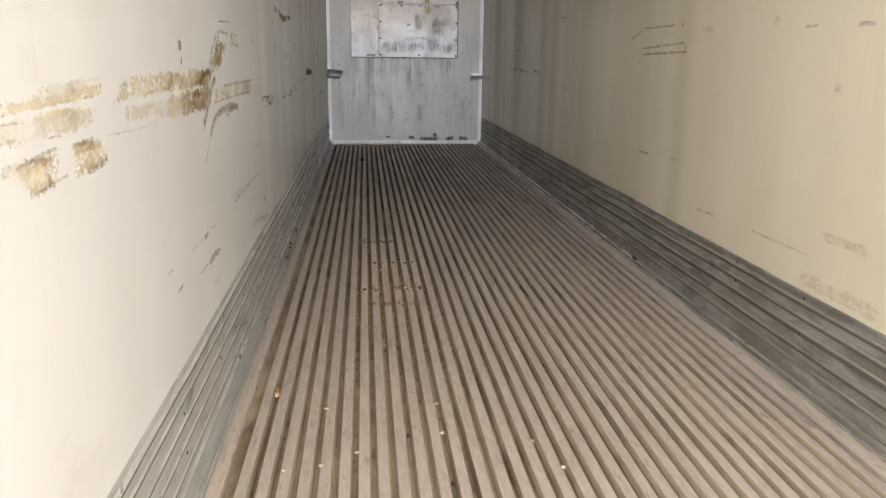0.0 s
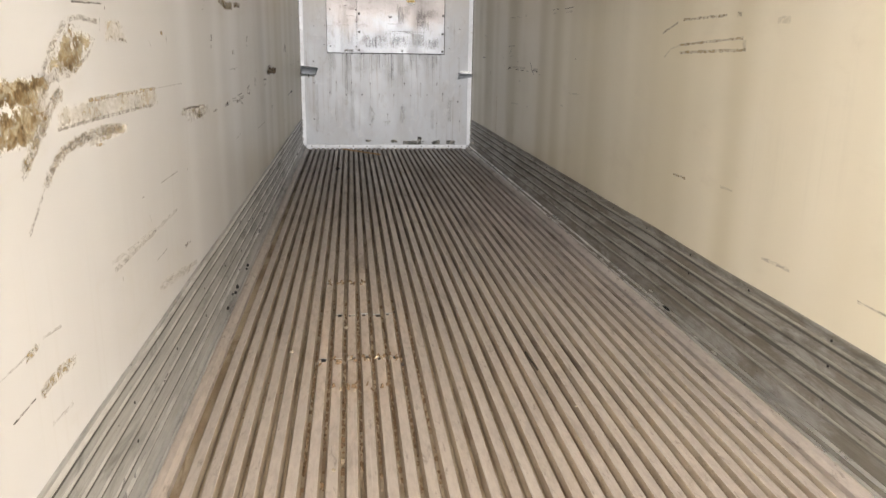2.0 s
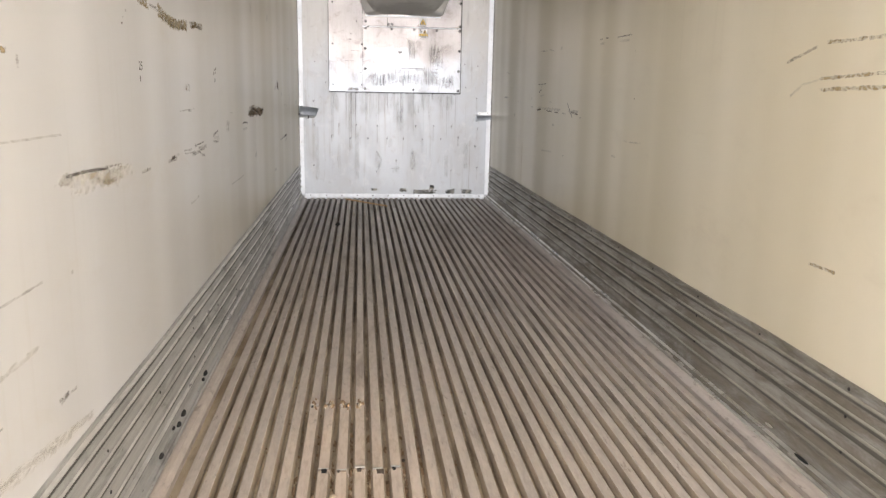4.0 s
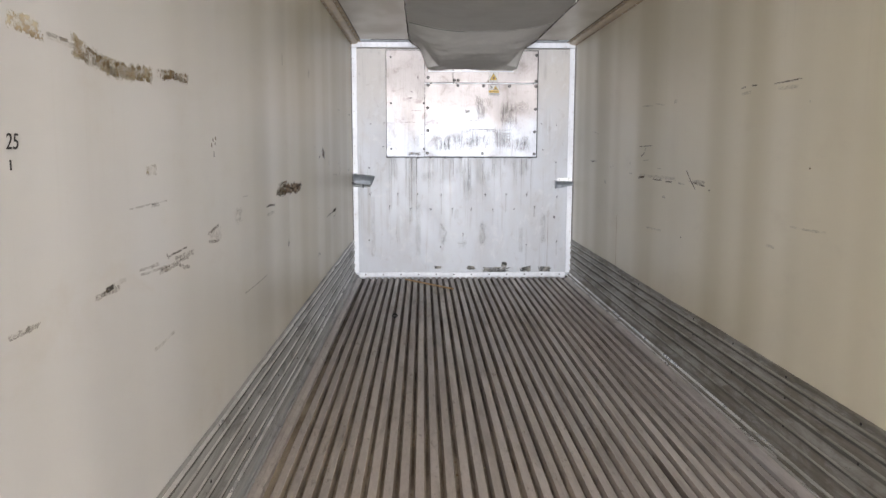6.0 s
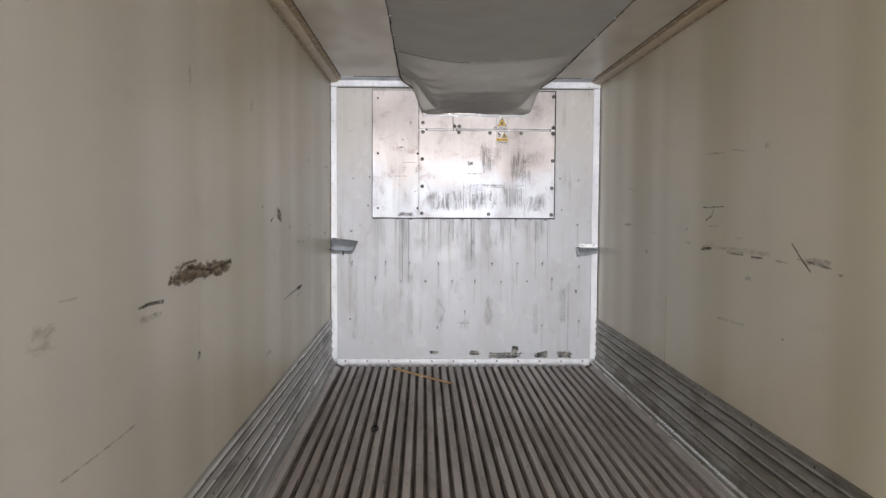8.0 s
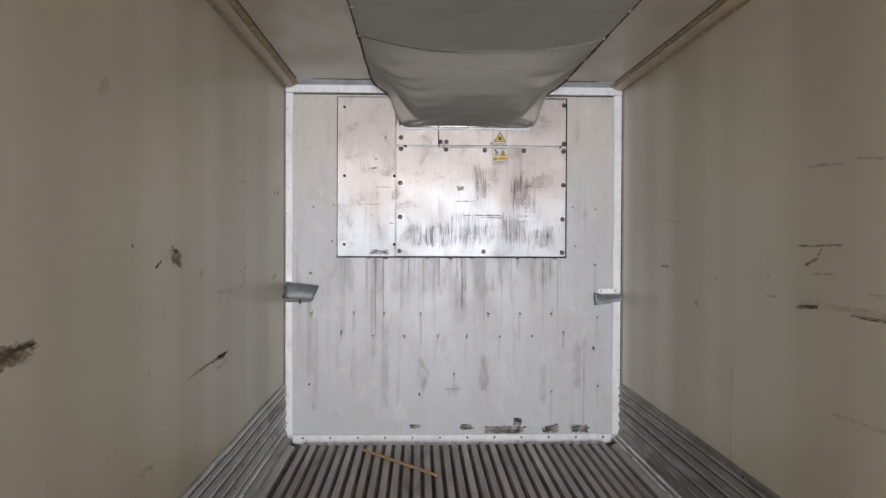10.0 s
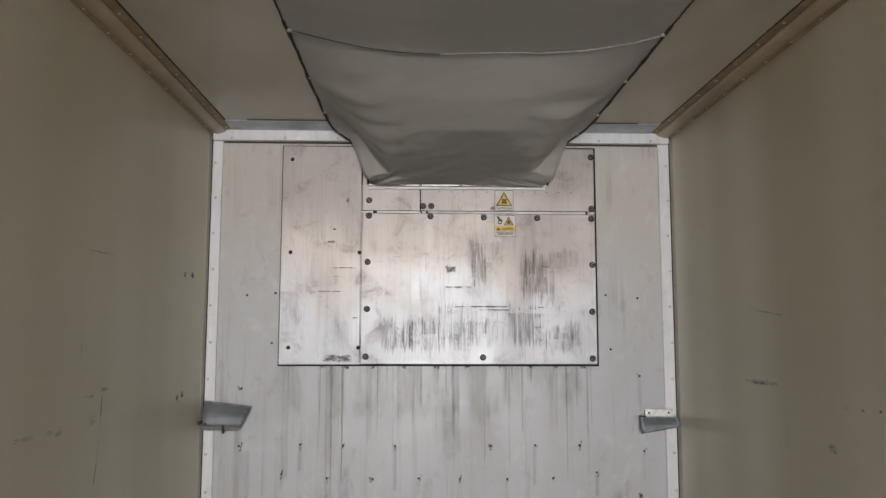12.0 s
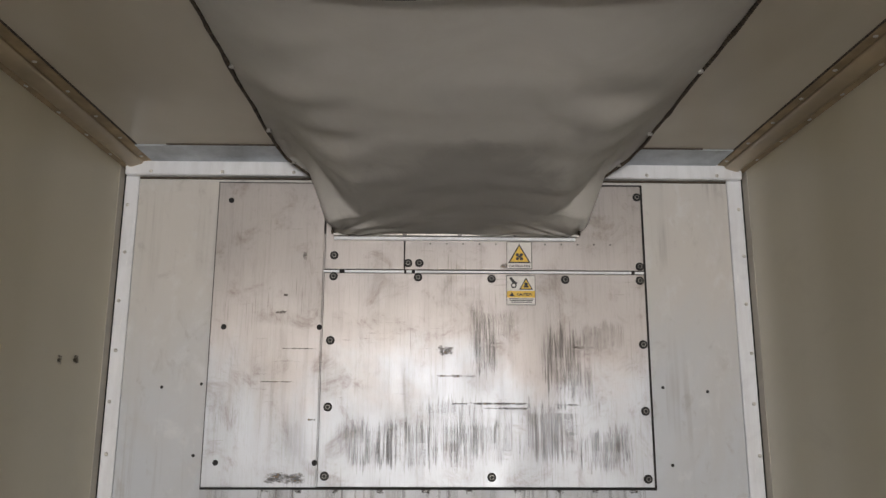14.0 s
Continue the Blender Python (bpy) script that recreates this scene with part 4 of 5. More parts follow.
LIP = plain("pale_lip", (0.62, 0.64, 0.63), 0.4, 0.4, 30.0, 0.15)
deflector = tagged(new("corner_bracket"), "bent grey sheet metal bracket in the wall corner", "bracket", "corner brackets")
part("blade", bent_sheet([(-1.208, 11.972, 1.150), (-0.968, 11.962, 1.122), (-1.008, 11.930, 1.026), (-1.210, 11.935, 1.032)], 0.010, ragged=0.01), SHEET, deflector, "", True)
part("flange", bent_sheet([(-1.208, 11.985, 1.157), (-0.972, 11.985, 1.128), (-0.970, 11.962, 1.120), (-1.208, 11.970, 1.146)], 0.003, ragged=0.014), LIP, deflector)
part("foot", bent_sheet([(-1.214, 11.934, 1.032), (-1.010, 11.930, 1.026), (-1.026, 11.950, 1.008), (-1.216, 11.955, 1.010)], 0.004, ragged=0.012), LIP, deflector)
part("bolt", box((-1.106, 11.925, 0.996), (-1.094, 11.945, 1.038), 0.003), STEEL, deflector)
part("wall_tab", box((-1.222, 11.90, 1.045), (-1.205, 11.96, 1.062), 0.002), STEEL, deflector)
deflector.matrix_basis = Matrix.Translation((-0.013, 0.09, -0.006))
piece("screw", dome("bracket_screw", 0.006, 0.003, STEEL), deflector, Matrix.Translation((-1.190, 11.936, 1.045)) @ FACE_BACK)

deflector = tagged(new("corner_bracket"), "rolled grey sheet metal bracket with a screwed tab", "bracket", "corner brackets")
part("tab", box((1.040, 11.979, 1.072), (1.188, 11.986, 1.112), 0.002), LIP, deflector)
part("blade", bent_sheet([(1.012, 11.976, 1.078), (1.202, 11.972, 1.070), (1.212, 11.930, 1.026), (1.004, 11.928, 0.990)], 0.016, ragged=0.008), SHEET, deflector, "", True)
part("spike", box((1.005, 11.95, 1.072), (1.040, 11.962, 1.078), 0.001), STEEL, deflector)
for x in (1.062, 1.165):
    piece("screw", bpy.data.meshes["bracket_screw"], deflector, Matrix.Translation((x, 11.979, 1.093)) @ FACE_BACK)
deflector.matrix_basis = Matrix.Translation((0.018, 0.09, -0.006))


# ---- dirt films, scuffs and drips on the walls ----
def ease(u, e):
    """Keeps the faded ends of a long mark short."""
    if u < e:
        return 0.34 * u / e
    if u > 1 - e:
        return 1 - 0.34 * (1 - u) / e
    return 0.34 + 0.32 * (u - e) / max(1e-6, 1 - 2 * e)


def film(name, quad, parent, mat, plane, cells=12):
    """A thin film over four (a, z) corners: on a side wall a is y, on the front wall x."""
    bm = bmesh.new()
    uv = bm.loops.layers.uv.new("UVMap")
    corners = [Vector(q) for q in quad]
    if mat in (RUB, RUB_DARK, RUB_PALE, BLOT, SMEAR):
        # room for the ragged rim
        mid = sum(corners, Vector((0, 0))) / 4
        corners = [mid + Vector(((q.x - mid.x) * 1.10, (q.y - mid.y) * 1.26)) for q in corners]
    a, b, c, d = corners
    wide, high = (b - a).length, (d - a).length
    e1, e2 = min(0.34, 0.8 * high / wide), min(0.34, 0.8 * wide / high)
    grid = []
    for j in range(cells + 1):
        v = j / cells
        row = []
        for i in range(cells + 1):
            u = i / cells
            p = a.lerp(b, u).lerp(d.lerp(c, u), v)
            place = {0: (p.x, FRONT - 0.0012, p.y), 2: (p.x, 11.9708, p.y)}.get(plane) or (plane * (HALF - 0.0012), p.x, p.y)
            row.append(bm.verts.new(place))
        grid.append(row)
    for j in range(cells):
        for i in range(cells):
            f = bm.faces.new((grid[j][i], grid[j][i + 1], grid[j + 1][i + 1], grid[j + 1][i]))
            for loop, (x, y) in zip(f.loops, ((i, j), (i + 1, j), (i + 1, j + 1), (i, j + 1))):
                loop[uv].uv = (ease(x / cells, e1), ease(y / cells, e2))
    me = bpy.data.meshes.new(name)
    bm.to_mesh(me)
    bm.free()
    me.materials.append(mat)
    ob = new(name, me)
    ob.parent = parent
    ob.visible_shadow = False
    return ob


def patch(side, y0, y1, z0, z1, mat, slant=0.0, name="stain"):
    """A rubbed patch between two y and two z; slant lifts its far end."""
    if mat in (GOLD, RUST, FAINT):
        z0, z1, y0, y1 = z0 - 0.15 * (z1 - z0), z1 + 0.15 * (z1 - z0), y0 - 0.05 * (y1 - y0), y1 + 0.05 * (y1 - y0)
    quad = [(y0, z0), (y1, z0 + slant), (y1, z1 + slant), (y0, z1)]
    film(name, quad, {-1: wall_left, 1: wall_right, 0: wall_front}[side], mat, side)


def streak(side, points, wide, mat, name="scratch"):
    """A scuff along a line of (a, z) points."""
    if mat in (GOLD, RUST, FAINT):
        wide *= 1.35
    pts = [Vector(p) for p in points]
    ends = (pts[1] - pts[0]).normalized(), (pts[-1] - pts[-2]).normalized()
    pts[0], pts[-1] = pts[0] - ends[0] * wide * 0.4, pts[-1] + ends[1] * wide * 0.4
    if (pts[-1] - pts[0]).length > 3.2 * wide:
        first, last = min(1.1 * wide, 0.45 * (pts[1] - pts[0]).length), min(1.1 * wide, 0.45 * (pts[-1] - pts[-2]).length)
        pts = [pts[0], pts[0] + ends[0] * first] + pts[1:-1] + [pts[-1] - ends[1] * last, pts[-1]]
    ways = [(q - p).normalized() for p, q in zip(pts, pts[1:])]
    ways = [ways[0]] + [(p + q).normalized() for p, q in zip(ways, ways[1:])] + [ways[-1]]
    run = [0.0]
    for p, q in zip(pts, pts[1:]):
        run.append(run[-1] + (q - p).length)
    bm = bmesh.new()
    uv = bm.loops.layers.uv.new("UVMap")
    rows = []
    for p, w in zip(pts, ways):
        n = Vector((-w.y, w.x)) * wide / 2
        rows.append([bm.verts.new((q.x, FRONT - 0.0014, q.y) if side == 0 else (side * (HALF - 0.0014), q.x, q.y)) for q in (p - n, p + n)])
    for k in range(len(pts) - 1):
        f = bm.faces.new((rows[k][0], rows[k + 1][0], rows[k + 1][1], rows[k][1]))
        for loop, (j, v) in zip(f.loops, ((k, 0), (k + 1, 0), (k + 1, 1), (k, 1))):
            loop[uv].uv = (run[j] / run[-1] if len(pts) < 4 else 0.0 if j == 0 else 1.0 if j == len(pts) - 1 else 0.34 + 0.32 * (j - 1) / (len(pts) - 3), v)
    ob = part(name, bm, mat, {-1: wall_left, 1: wall_right, 0: wall_front}[side])
    ob.visible_shadow = False


# left wall, from the rear: a rubbed band, its lower strips and the hook at its end
film("stain", [(1.53, 1.268), (2.119, 1.264), (2.138, 1.326), (1.601, 1.322)], wall_left, RUB, -1)
film("stain", [(2.047, 1.259), (2.651, 1.266), (2.688, 1.324), (2.065, 1.324)], wall_left, RUB, -1).location.x += 0.0003
film("stain", [(2.248, 1.268), (2.651, 1.266), (2.688, 1.324), (2.475, 1.32)], wall_left, RUB_DARK, -1).location.x += 0.0006
film("stain", [(1.596, 1.215), (2.097, 1.193), (2.113, 1.245), (1.607, 1.253)], wall_left, RUB_PALE, -1)
film("stain", [(2.025, 1.187), (2.603, 1.172), (2.651, 1.266), (2.048, 1.264)], wall_left, RUB, -1).location.x += 0.0002
film("stain", [(2.21, 1.182), (2.604, 1.175), (2.649, 1.26), (2.351, 1.256)], wall_left, RUB_DARK, -1).location.x += 0.0005
film("stain", [(0.947, 1.278), (1.442, 1.286), (1.442, 1.315), (0.953, 1.297)], wall_left, RUB, -1)
film("stain", [(1.066, 1.229), (1.371, 1.233), (1.382, 1.27), (1.079, 1.275)], wall_left, RUB_PALE, -1)
film("stain", [(1.119, 1.263), (1.251, 1.26), (1.255, 1.274), (1.122, 1.274)], wall_left, RUB, -1).location.x += 0.0003
film("stain", [(1.221, 1.136), (1.457, 1.135), (1.408, 1.199), (1.231, 1.203)], wall_left, RUB, -1)
film("stain", [(1.227, 1.178), (1.409, 1.174), (1.405, 1.2), (1.231, 1.203)], wall_left, RUB_DARK, -1).location.x += 0.0003
film("stain", [(1.012, 1.13), (1.157, 1.134), (1.168, 1.2), (0.965, 1.2)], wall_left, RUB, -1)
film("stain", [(0.911, 1.18), (1.026, 1.162), (1.035, 1.194), (0.917, 1.202)], wall_left, RUB_PALE, -1)
streak(-1, [(1.022, 1.131), (1.122, 1.135)], 0.01, GREY)
streak(-1, [(1.024, 1.192), (1.098, 1.191)], 0.01, RUST)
streak(-1, [(0.927, 1.238), (0.993, 1.235)], 0.012, RUST)
streak(-1, [(0.935, 1.266), (1.011, 1.263)], 0.008, GREY)
streak(-1, [(1.113, 1.225), (1.192, 1.224)], 0.01, GREY)
streak(-1, [(1.192, 1.224), (1.252, 1.266)], 0.018, GOLD)
film("stain", [(0.90, 1.278), (1.20, 1.284), (1.20, 1.312), (0.90, 1.300)], wall_left, RUB_PALE, -1).location.x += 0.0004
film("stain", [(1.10, 1.284), (1.44, 1.298), (1.44, 1.330), (1.10, 1.322)], wall_left, RUB_PALE, -1).location.x += 0.0005
film("stain", [(0.93, 1.225), (1.36, 1.225), (1.36, 1.268), (0.93, 1.270)], wall_left, RUB_PALE, -1).location.x += 0.0004
streak(-1, [(0.96, 1.187), (1.06, 1.198), (1.166, 1.203)], 0.010, RUST)
streak(-1, [(1.01, 1.134), (1.10, 1.138), (1.20, 1.146)], 0.009, RUST)
streak(-1, [(1.24, 1.196), (1.368, 1.199)], 0.016, RUST)
streak(-1, [(1.30, 1.136), (1.40, 1.139), (1.448, 1.148)], 0.020, RUST)
streak(-1, [(0.91, 1.235), (0.99, 1.237)], 0.010, GREY)
streak(-1, [(1.45, 1.197), (1.724, 1.187), (2.034, 1.203)], 0.010, FAINT)
streak(-1, [(1.519, 1.192), (1.746, 1.19)], 0.007, FAINT)
film("stain", [(2.667, 1.319), (2.944, 1.338), (3.095, 1.406), (2.878, 1.463)], wall_left, RUB, -1).location.x += 0.0002
film("stain", [(2.70, 1.325), (2.93, 1.34), (3.06, 1.405), (2.89, 1.455)], wall_left, RUB_DARK, -1).location.x += 0.0005
film("stain", [(2.52, 1.19), (2.68, 1.20), (2.74, 1.33), (2.60, 1.33)], wall_left, RUB_DARK, -1).location.x += 0.0007
streak(-1, [(2.678, 1.322), (2.746, 1.384), (2.881, 1.46)], 0.03, RUST)
streak(-1, [(2.881, 1.46), (2.973, 1.469), (3.139, 1.46)], 0.02, RUST)
streak(-1, [(3.154, 1.478), (3.144, 1.428)], 0.01, RUST)
streak(-1, [(2.919, 1.335), (3.017, 1.368), (3.089, 1.413), (3.032, 1.418)], 0.018, RUST)
streak(-1, [(2.669, 1.295), (2.748, 1.323), (2.933, 1.34)], 0.04, RUST)
streak(-1, [(2.925, 1.505), (3.035, 1.508), (3.199, 1.514)], 0.01, SOOT)
streak(-1, [(3.21, 1.51), (3.211, 1.496)], 0.01, SOOT)
film("stain", [(3.181, 1.411), (3.419, 1.407), (3.356, 1.475), (3.214, 1.469)], wall_left, RUB_PALE, -1)
streak(-1, [(3.306, 1.469), (3.338, 1.448)], 0.012, RUST)
streak(-1, [(3.321, 1.417), (3.42, 1.409)], 0.014, RUST)
slash = [(2.80, 1.285), (2.731, 1.262), (2.638, 1.196), (2.503, 1.110)]
streak(-1, slash, 0.050, GOLD)
streak(-1, slash, 0.040, RUST)
streak(-1, [(2.56, 1.146), (2.503, 1.105)], 0.016, RUST)
streak(-1, [(2.98, 1.249), (3.3, 1.248), (3.74, 1.245)], 0.016, GOLD)
streak(-1, [(2.74, 1.194), (3.098, 1.194), (3.7, 1.189)], 0.014, RUST)
film("stain", [(2.741, 1.196), (3.72, 1.184), (3.741, 1.246), (2.811, 1.248)], wall_left, RUB_PALE, -1)
streak(-1, [(3.74, 1.245), (4.197, 1.243)], 0.008, FAINT)
crescent = [(3.29, 1.147), (3.10, 1.156), (2.946, 1.155), (2.80, 1.142), (2.713, 1.122), (2.623, 1.072)]
streak(-1, crescent, 0.045, GOLD)
streak(-1, crescent, 0.036, RUST)
streak(-1, [(2.66, 1.095), (2.60, 1.05), (2.56, 1.018), (2.503, 0.98)], 0.016, RUST)
film("stain", [(2.967, 1.125), (3.33, 1.128), (3.338, 1.155), (3.0, 1.147)], wall_left, RUB_PALE, -1)
streak(-1, [(4.311, 1.133), (4.687, 1.12)], 0.01, RUST)
film("stain", [(4.227, 1.069), (4.787, 1.072), (4.802, 1.113), (4.309, 1.127)], wall_left, RUB_PALE, -1)
streak(-1, [(3.689, 1.418), (3.723, 1.393)], 0.01, GREY)
# scuffs low on the left wall
streak(-1, [(2.196, 0.731), (2.325, 0.732), (2.494, 0.733)], 0.011, GREY)
streak(-1, [(2.403, 0.723), (2.495, 0.736)], 0.026, GOLD)
streak(-1, [(2.506, 0.739), (2.632, 0.726)], 0.014, GREY)
streak(-1, [(2.312, 0.619), (2.439, 0.622)], 0.01, SOOT)
streak(-1, [(2.467, 0.616), (2.56, 0.623), (2.716, 0.61)], 0.04, GOLD)
streak(-1, [(2.533, 0.625), (2.704, 0.612)], 0.018, GREY)
streak(-1, [(2.5, 0.52), (2.658, 0.507)], 0.022, GREY)
streak(-1, [(1.876, 0.74), (1.945, 0.743)], 0.022, GREY)
streak(-1, [(1.97, 0.653), (2.048, 0.66)], 0.01, SOOT)
patch(-1, 4.036, 4.177, 0.549, 0.572, GREY)
streak(-1, [(3.646, 0.53), (4.278, 0.434)], 0.03, FAINT)
streak(-1, [(3.065, 0.736), (3.601, 0.746)], 0.03, FAINT)
streak(-1, [(3.514, 0.82), (3.543, 0.776)], 0.008, GREY)
patch(-1, 3.866, 3.93, 1.433, 1.455, GOLD)
film("stain", [(3.094, 1.148), (3.258, 1.137), (3.246, 1.154), (3.125, 1.161)], wall_left, RUB_PALE, -1)
streak(-1, [(3.014, 1.123), (3.1, 1.117)], 0.012, GOLD)
film("stain", [(4.133, 1.111), (4.647, 1.053), (4.643, 1.115), (4.185, 1.14)], wall_left, RUB_PALE, -1)
streak(-1, [(4.198, 1.131), (4.361, 1.13), (4.562, 1.119)], 0.016, SOOT)
streak(-1, [(4.425, 1.102), (4.532, 1.079), (4.633, 1.079)], 0.022, RUST)
patch(-1, 4.913, 5.043, 1.06, 1.078, RUST)
patch(-1, 5.298, 5.458, 1.06, 1.08, RUST)
patch(-1, 5.754, 5.956, 1.05, 1.071, RUST)
patch(-1, 5.896, 6.111, 1.065, 1.089, RUST)
patch(-1, 6.354, 6.496, 1.066, 1.128, FAINT)
streak(-1, [(3.714, 0.896), (4.006, 0.897)], 0.012, GREY)
patch(-1, 4.181, 4.209, 0.865, 0.885, GREY)
patch(-1, 3.434, 3.474, 0.885, 0.897, GREY)
streak(-1, [(3.043, 0.765), (3.29, 0.755), (3.573, 0.752)], 0.022, FAINT)
streak(-1, [(3.08, 0.734), (3.452, 0.74), (3.954, 0.748)], 0.022, FAINT)
streak(-1, [(3.569, 0.633), (3.735, 0.637)], 0.01, GREY)
streak(-1, [(3.568, 0.527), (4.142, 0.446)], 0.04, FAINT)
patch(-1, 4.028, 4.112, 0.558, 0.577, SOOT)
patch(-1, 3.142, 3.157, 0.678, 0.701, GREY)
# the curved smear and what follows it
patch(-1, 3.958, 3.983, 1.393, 1.449, GREY)
film("stain", [(4.98, 1.650), (5.135, 1.645), (5.12, 1.685), (5.00, 1.690)], wall_left, RUB, -1)
streak(-1, [(5.13, 1.662), (5.248, 1.656), (5.356, 1.643)], 0.018, FAINT)
arc = [(5.272, 1.656), (5.331, 1.643), (5.463, 1.628), (5.616, 1.627), (5.76, 1.636)]
streak(-1, arc, 0.060, RUB)
streak(-1, arc, 0.052, RUB_DARK)
streak(-1, [(5.36, 1.634), (5.50, 1.619), (5.72, 1.626)], 0.034, SMEAR)
streak(-1, [(5.819, 1.645), (5.962, 1.655), (6.11, 1.654)], 0.042, RUB_DARK)
streak(-1, [(5.98, 1.648), (6.12, 1.648)], 0.022, SMEAR)
streak(-1, [(5.142, 1.664), (5.253, 1.662)], 0.012, RUST)
for y, z in ((4.838, 1.615), (4.803, 1.590), (4.788, 1.571)):
    patch(-1, y - 0.014, y + 0.014, z - 0.008, z + 0.008, SOOT)
streak(-1, [(5.543, 1.265), (5.718, 1.267), (5.852, 1.268)], 0.01, GREY)
patch(-1, 5.702, 5.795, 1.252, 1.272, GREY)
film("stain", [(5.667, 1.348), (5.786, 1.349), (5.789, 1.379), (5.684, 1.38)], wall_left, RUB_PALE, -1)
streak(-1, [(5.362, 1.077), (5.429, 1.08)], 0.022, SOOT)
streak(-1, [(5.403, 1.083), (5.515, 1.084)], 0.02, FAINT)
streak(-1, [(5.591, 1.091), (5.764, 1.086)], 0.018, GREY)
streak(-1, [(5.83, 1.094), (5.901, 1.098), (6.033, 1.102)], 0.014, SOOT)
streak(-1, [(5.603, 1.078), (5.828, 1.068), (6.047, 1.066)], 0.014, GREY)
streak(-1, [(5.824, 1.107), (5.85, 1.085)], 0.014, RUST)
streak(-1, [(5.909, 1.068), (5.991, 1.04), (6.061, 1.032)], 0.018, RUST)
streak(-1, [(6.283, 1.114), (6.331, 1.122), (6.438, 1.135)], 0.016, RUST)
streak(-1, [(6.281, 1.088), (6.344, 1.082), (6.427, 1.076)], 0.016, RUST)
patch(-1, 6.287, 6.409, 1.089, 1.133, FAINT)
patch(-1, 6.671, 6.854, 1.104, 1.188, FAINT)
streak(-1, [(6.842, 1.218), (6.946, 1.215)], 0.01, GREY)
streak(-1, [(7.333, 1.136), (7.443, 1.137), (7.571, 1.129)], 0.02, SOOT)
patch(-1, 7.34, 7.568, 1.079, 1.11, GREY)
# the torn scar
film("stain", [(7.586, 1.166), (8.494, 1.144), (8.5, 1.214), (7.591, 1.234)], wall_left, FAINT, -1).location.x += -0.0004
film("stain", [(7.576, 1.165), (8.427, 1.145), (8.515, 1.215), (7.72, 1.248)], wall_left, BLOT, -1)
film("stain", [(7.598, 1.168), (7.931, 1.156), (7.878, 1.206), (7.626, 1.21)], wall_left, SMEAR, -1).location.x += 0.0006
streak(-1, [(7.823, 1.221), (8.116, 1.186), (8.461, 1.199)], 0.02, SOOT)
streak(-1, [(7.714, 1.193), (7.77, 1.235), (7.938, 1.238)], 0.018, BLOT)
streak(-1, [(7.976, 1.158), (7.953, 0.889)], 0.006, GREY)
patch(-1, 7.921, 7.984, 0.847, 0.901, SOOT)
streak(-1, [(9.444, 1.377), (9.56, 1.433)], 0.02, GREY)
patch(-1, 9.496, 9.674, 1.342, 1.408, GREY)
streak(-1, [(9.846, 0.877), (10.403, 0.888)], 0.016, SOOT)
patch(-1, 10.199, 10.385, 0.859, 0.897, SOOT)
patch(-1, 9.161, 9.345, 0.611, 0.657, GREY)
streak(-1, [(6.829, 0.793), (7.058, 0.791), (7.305, 0.795)], 0.012, GREY)
streak(-1, [(5.681, 0.843), (5.758, 0.843), (5.88, 0.856)], 0.016, FAINT)
patch(-1, 7.851, 7.912, 1.882, 1.952, FAINT)
patch(-1, 8.825, 8.94, 1.902, 1.974, FAINT)
patch(-1, 9.107, 9.136, 1.429, 1.451, SOOT)
patch(-1, 9.104, 9.116, 1.376, 1.414, GREY)
streak(-1, [(9.343, 1.353), (9.418, 1.38)], 0.02, SOOT)
film("stain", [(9.514, 1.365), (9.687, 1.344), (9.682, 1.418), (9.5, 1.446)], wall_left, BLOT, -1)
streak(-1, [(9.532, 1.381), (9.597, 1.365), (9.671, 1.343)], 0.024, RUST)
streak(-1, [(9.519, 1.438), (9.595, 1.406), (9.673, 1.392)], 0.022, GREY)
patch(-1, 9.911, 9.986, 1.281, 1.339, GREY)
streak(-1, [(10.801, 1.28), (10.793, 1.157), (10.779, 1.046), (10.762, 0.987)], 0.007, GREY)
streak(-1, [(10.801, 1.28), (10.796, 1.199)], 0.01, SOOT)
streak(-1, [(10.779, 1.046), (10.763, 0.982)], 0.01, SOOT)
patch(-1, 10.642, 10.742, 1.276, 1.293, GREY)
streak(-1, [(9.724, 0.87), (9.923, 0.874), (10.152, 0.879)], 0.016, GREY)
streak(-1, [(10.123, 0.88), (10.272, 0.886), (10.437, 0.887)], 0.03, SOOT)
streak(-1, [(10.177, 0.833), (10.307, 0.836), (10.422, 0.854)], 0.02, GREY)
patch(-1, 9.261, 9.298, 0.954, 0.984, FAINT)
patch(-1, 11.615, 11.675, 1.179, 1.227, SOOT)
patch(-1, 11.678, 11.724, 1.751, 1.793, SOOT)
patch(-1, 10.631, 10.773, 1.772, 1.784, GREY)
patch(-1, 10.207, 10.333, 1.188, 1.207, FAINT)
patch(-1, 10.436, 10.523, 1.171, 1.219, FAINT)
patch(-1, 10.748, 10.846, 1.775, 1.785, GREY)
streak(-1, [(10.621, 1.467), (10.607, 1.404)], 0.012, GREY)
patch(-1, 11.791, 11.85, 1.756, 1.804, SOOT)
patch(-1, 11.693, 11.748, 1.185, 1.237, SOOT)
patch(-1, 10.782, 10.858, 1.283, 1.311, GREY)
patch(-1, 10.685, 10.763, 1.179, 1.221, FAINT)
patch(-1, 10.396, 10.459, 1.189, 1.207, FAINT)

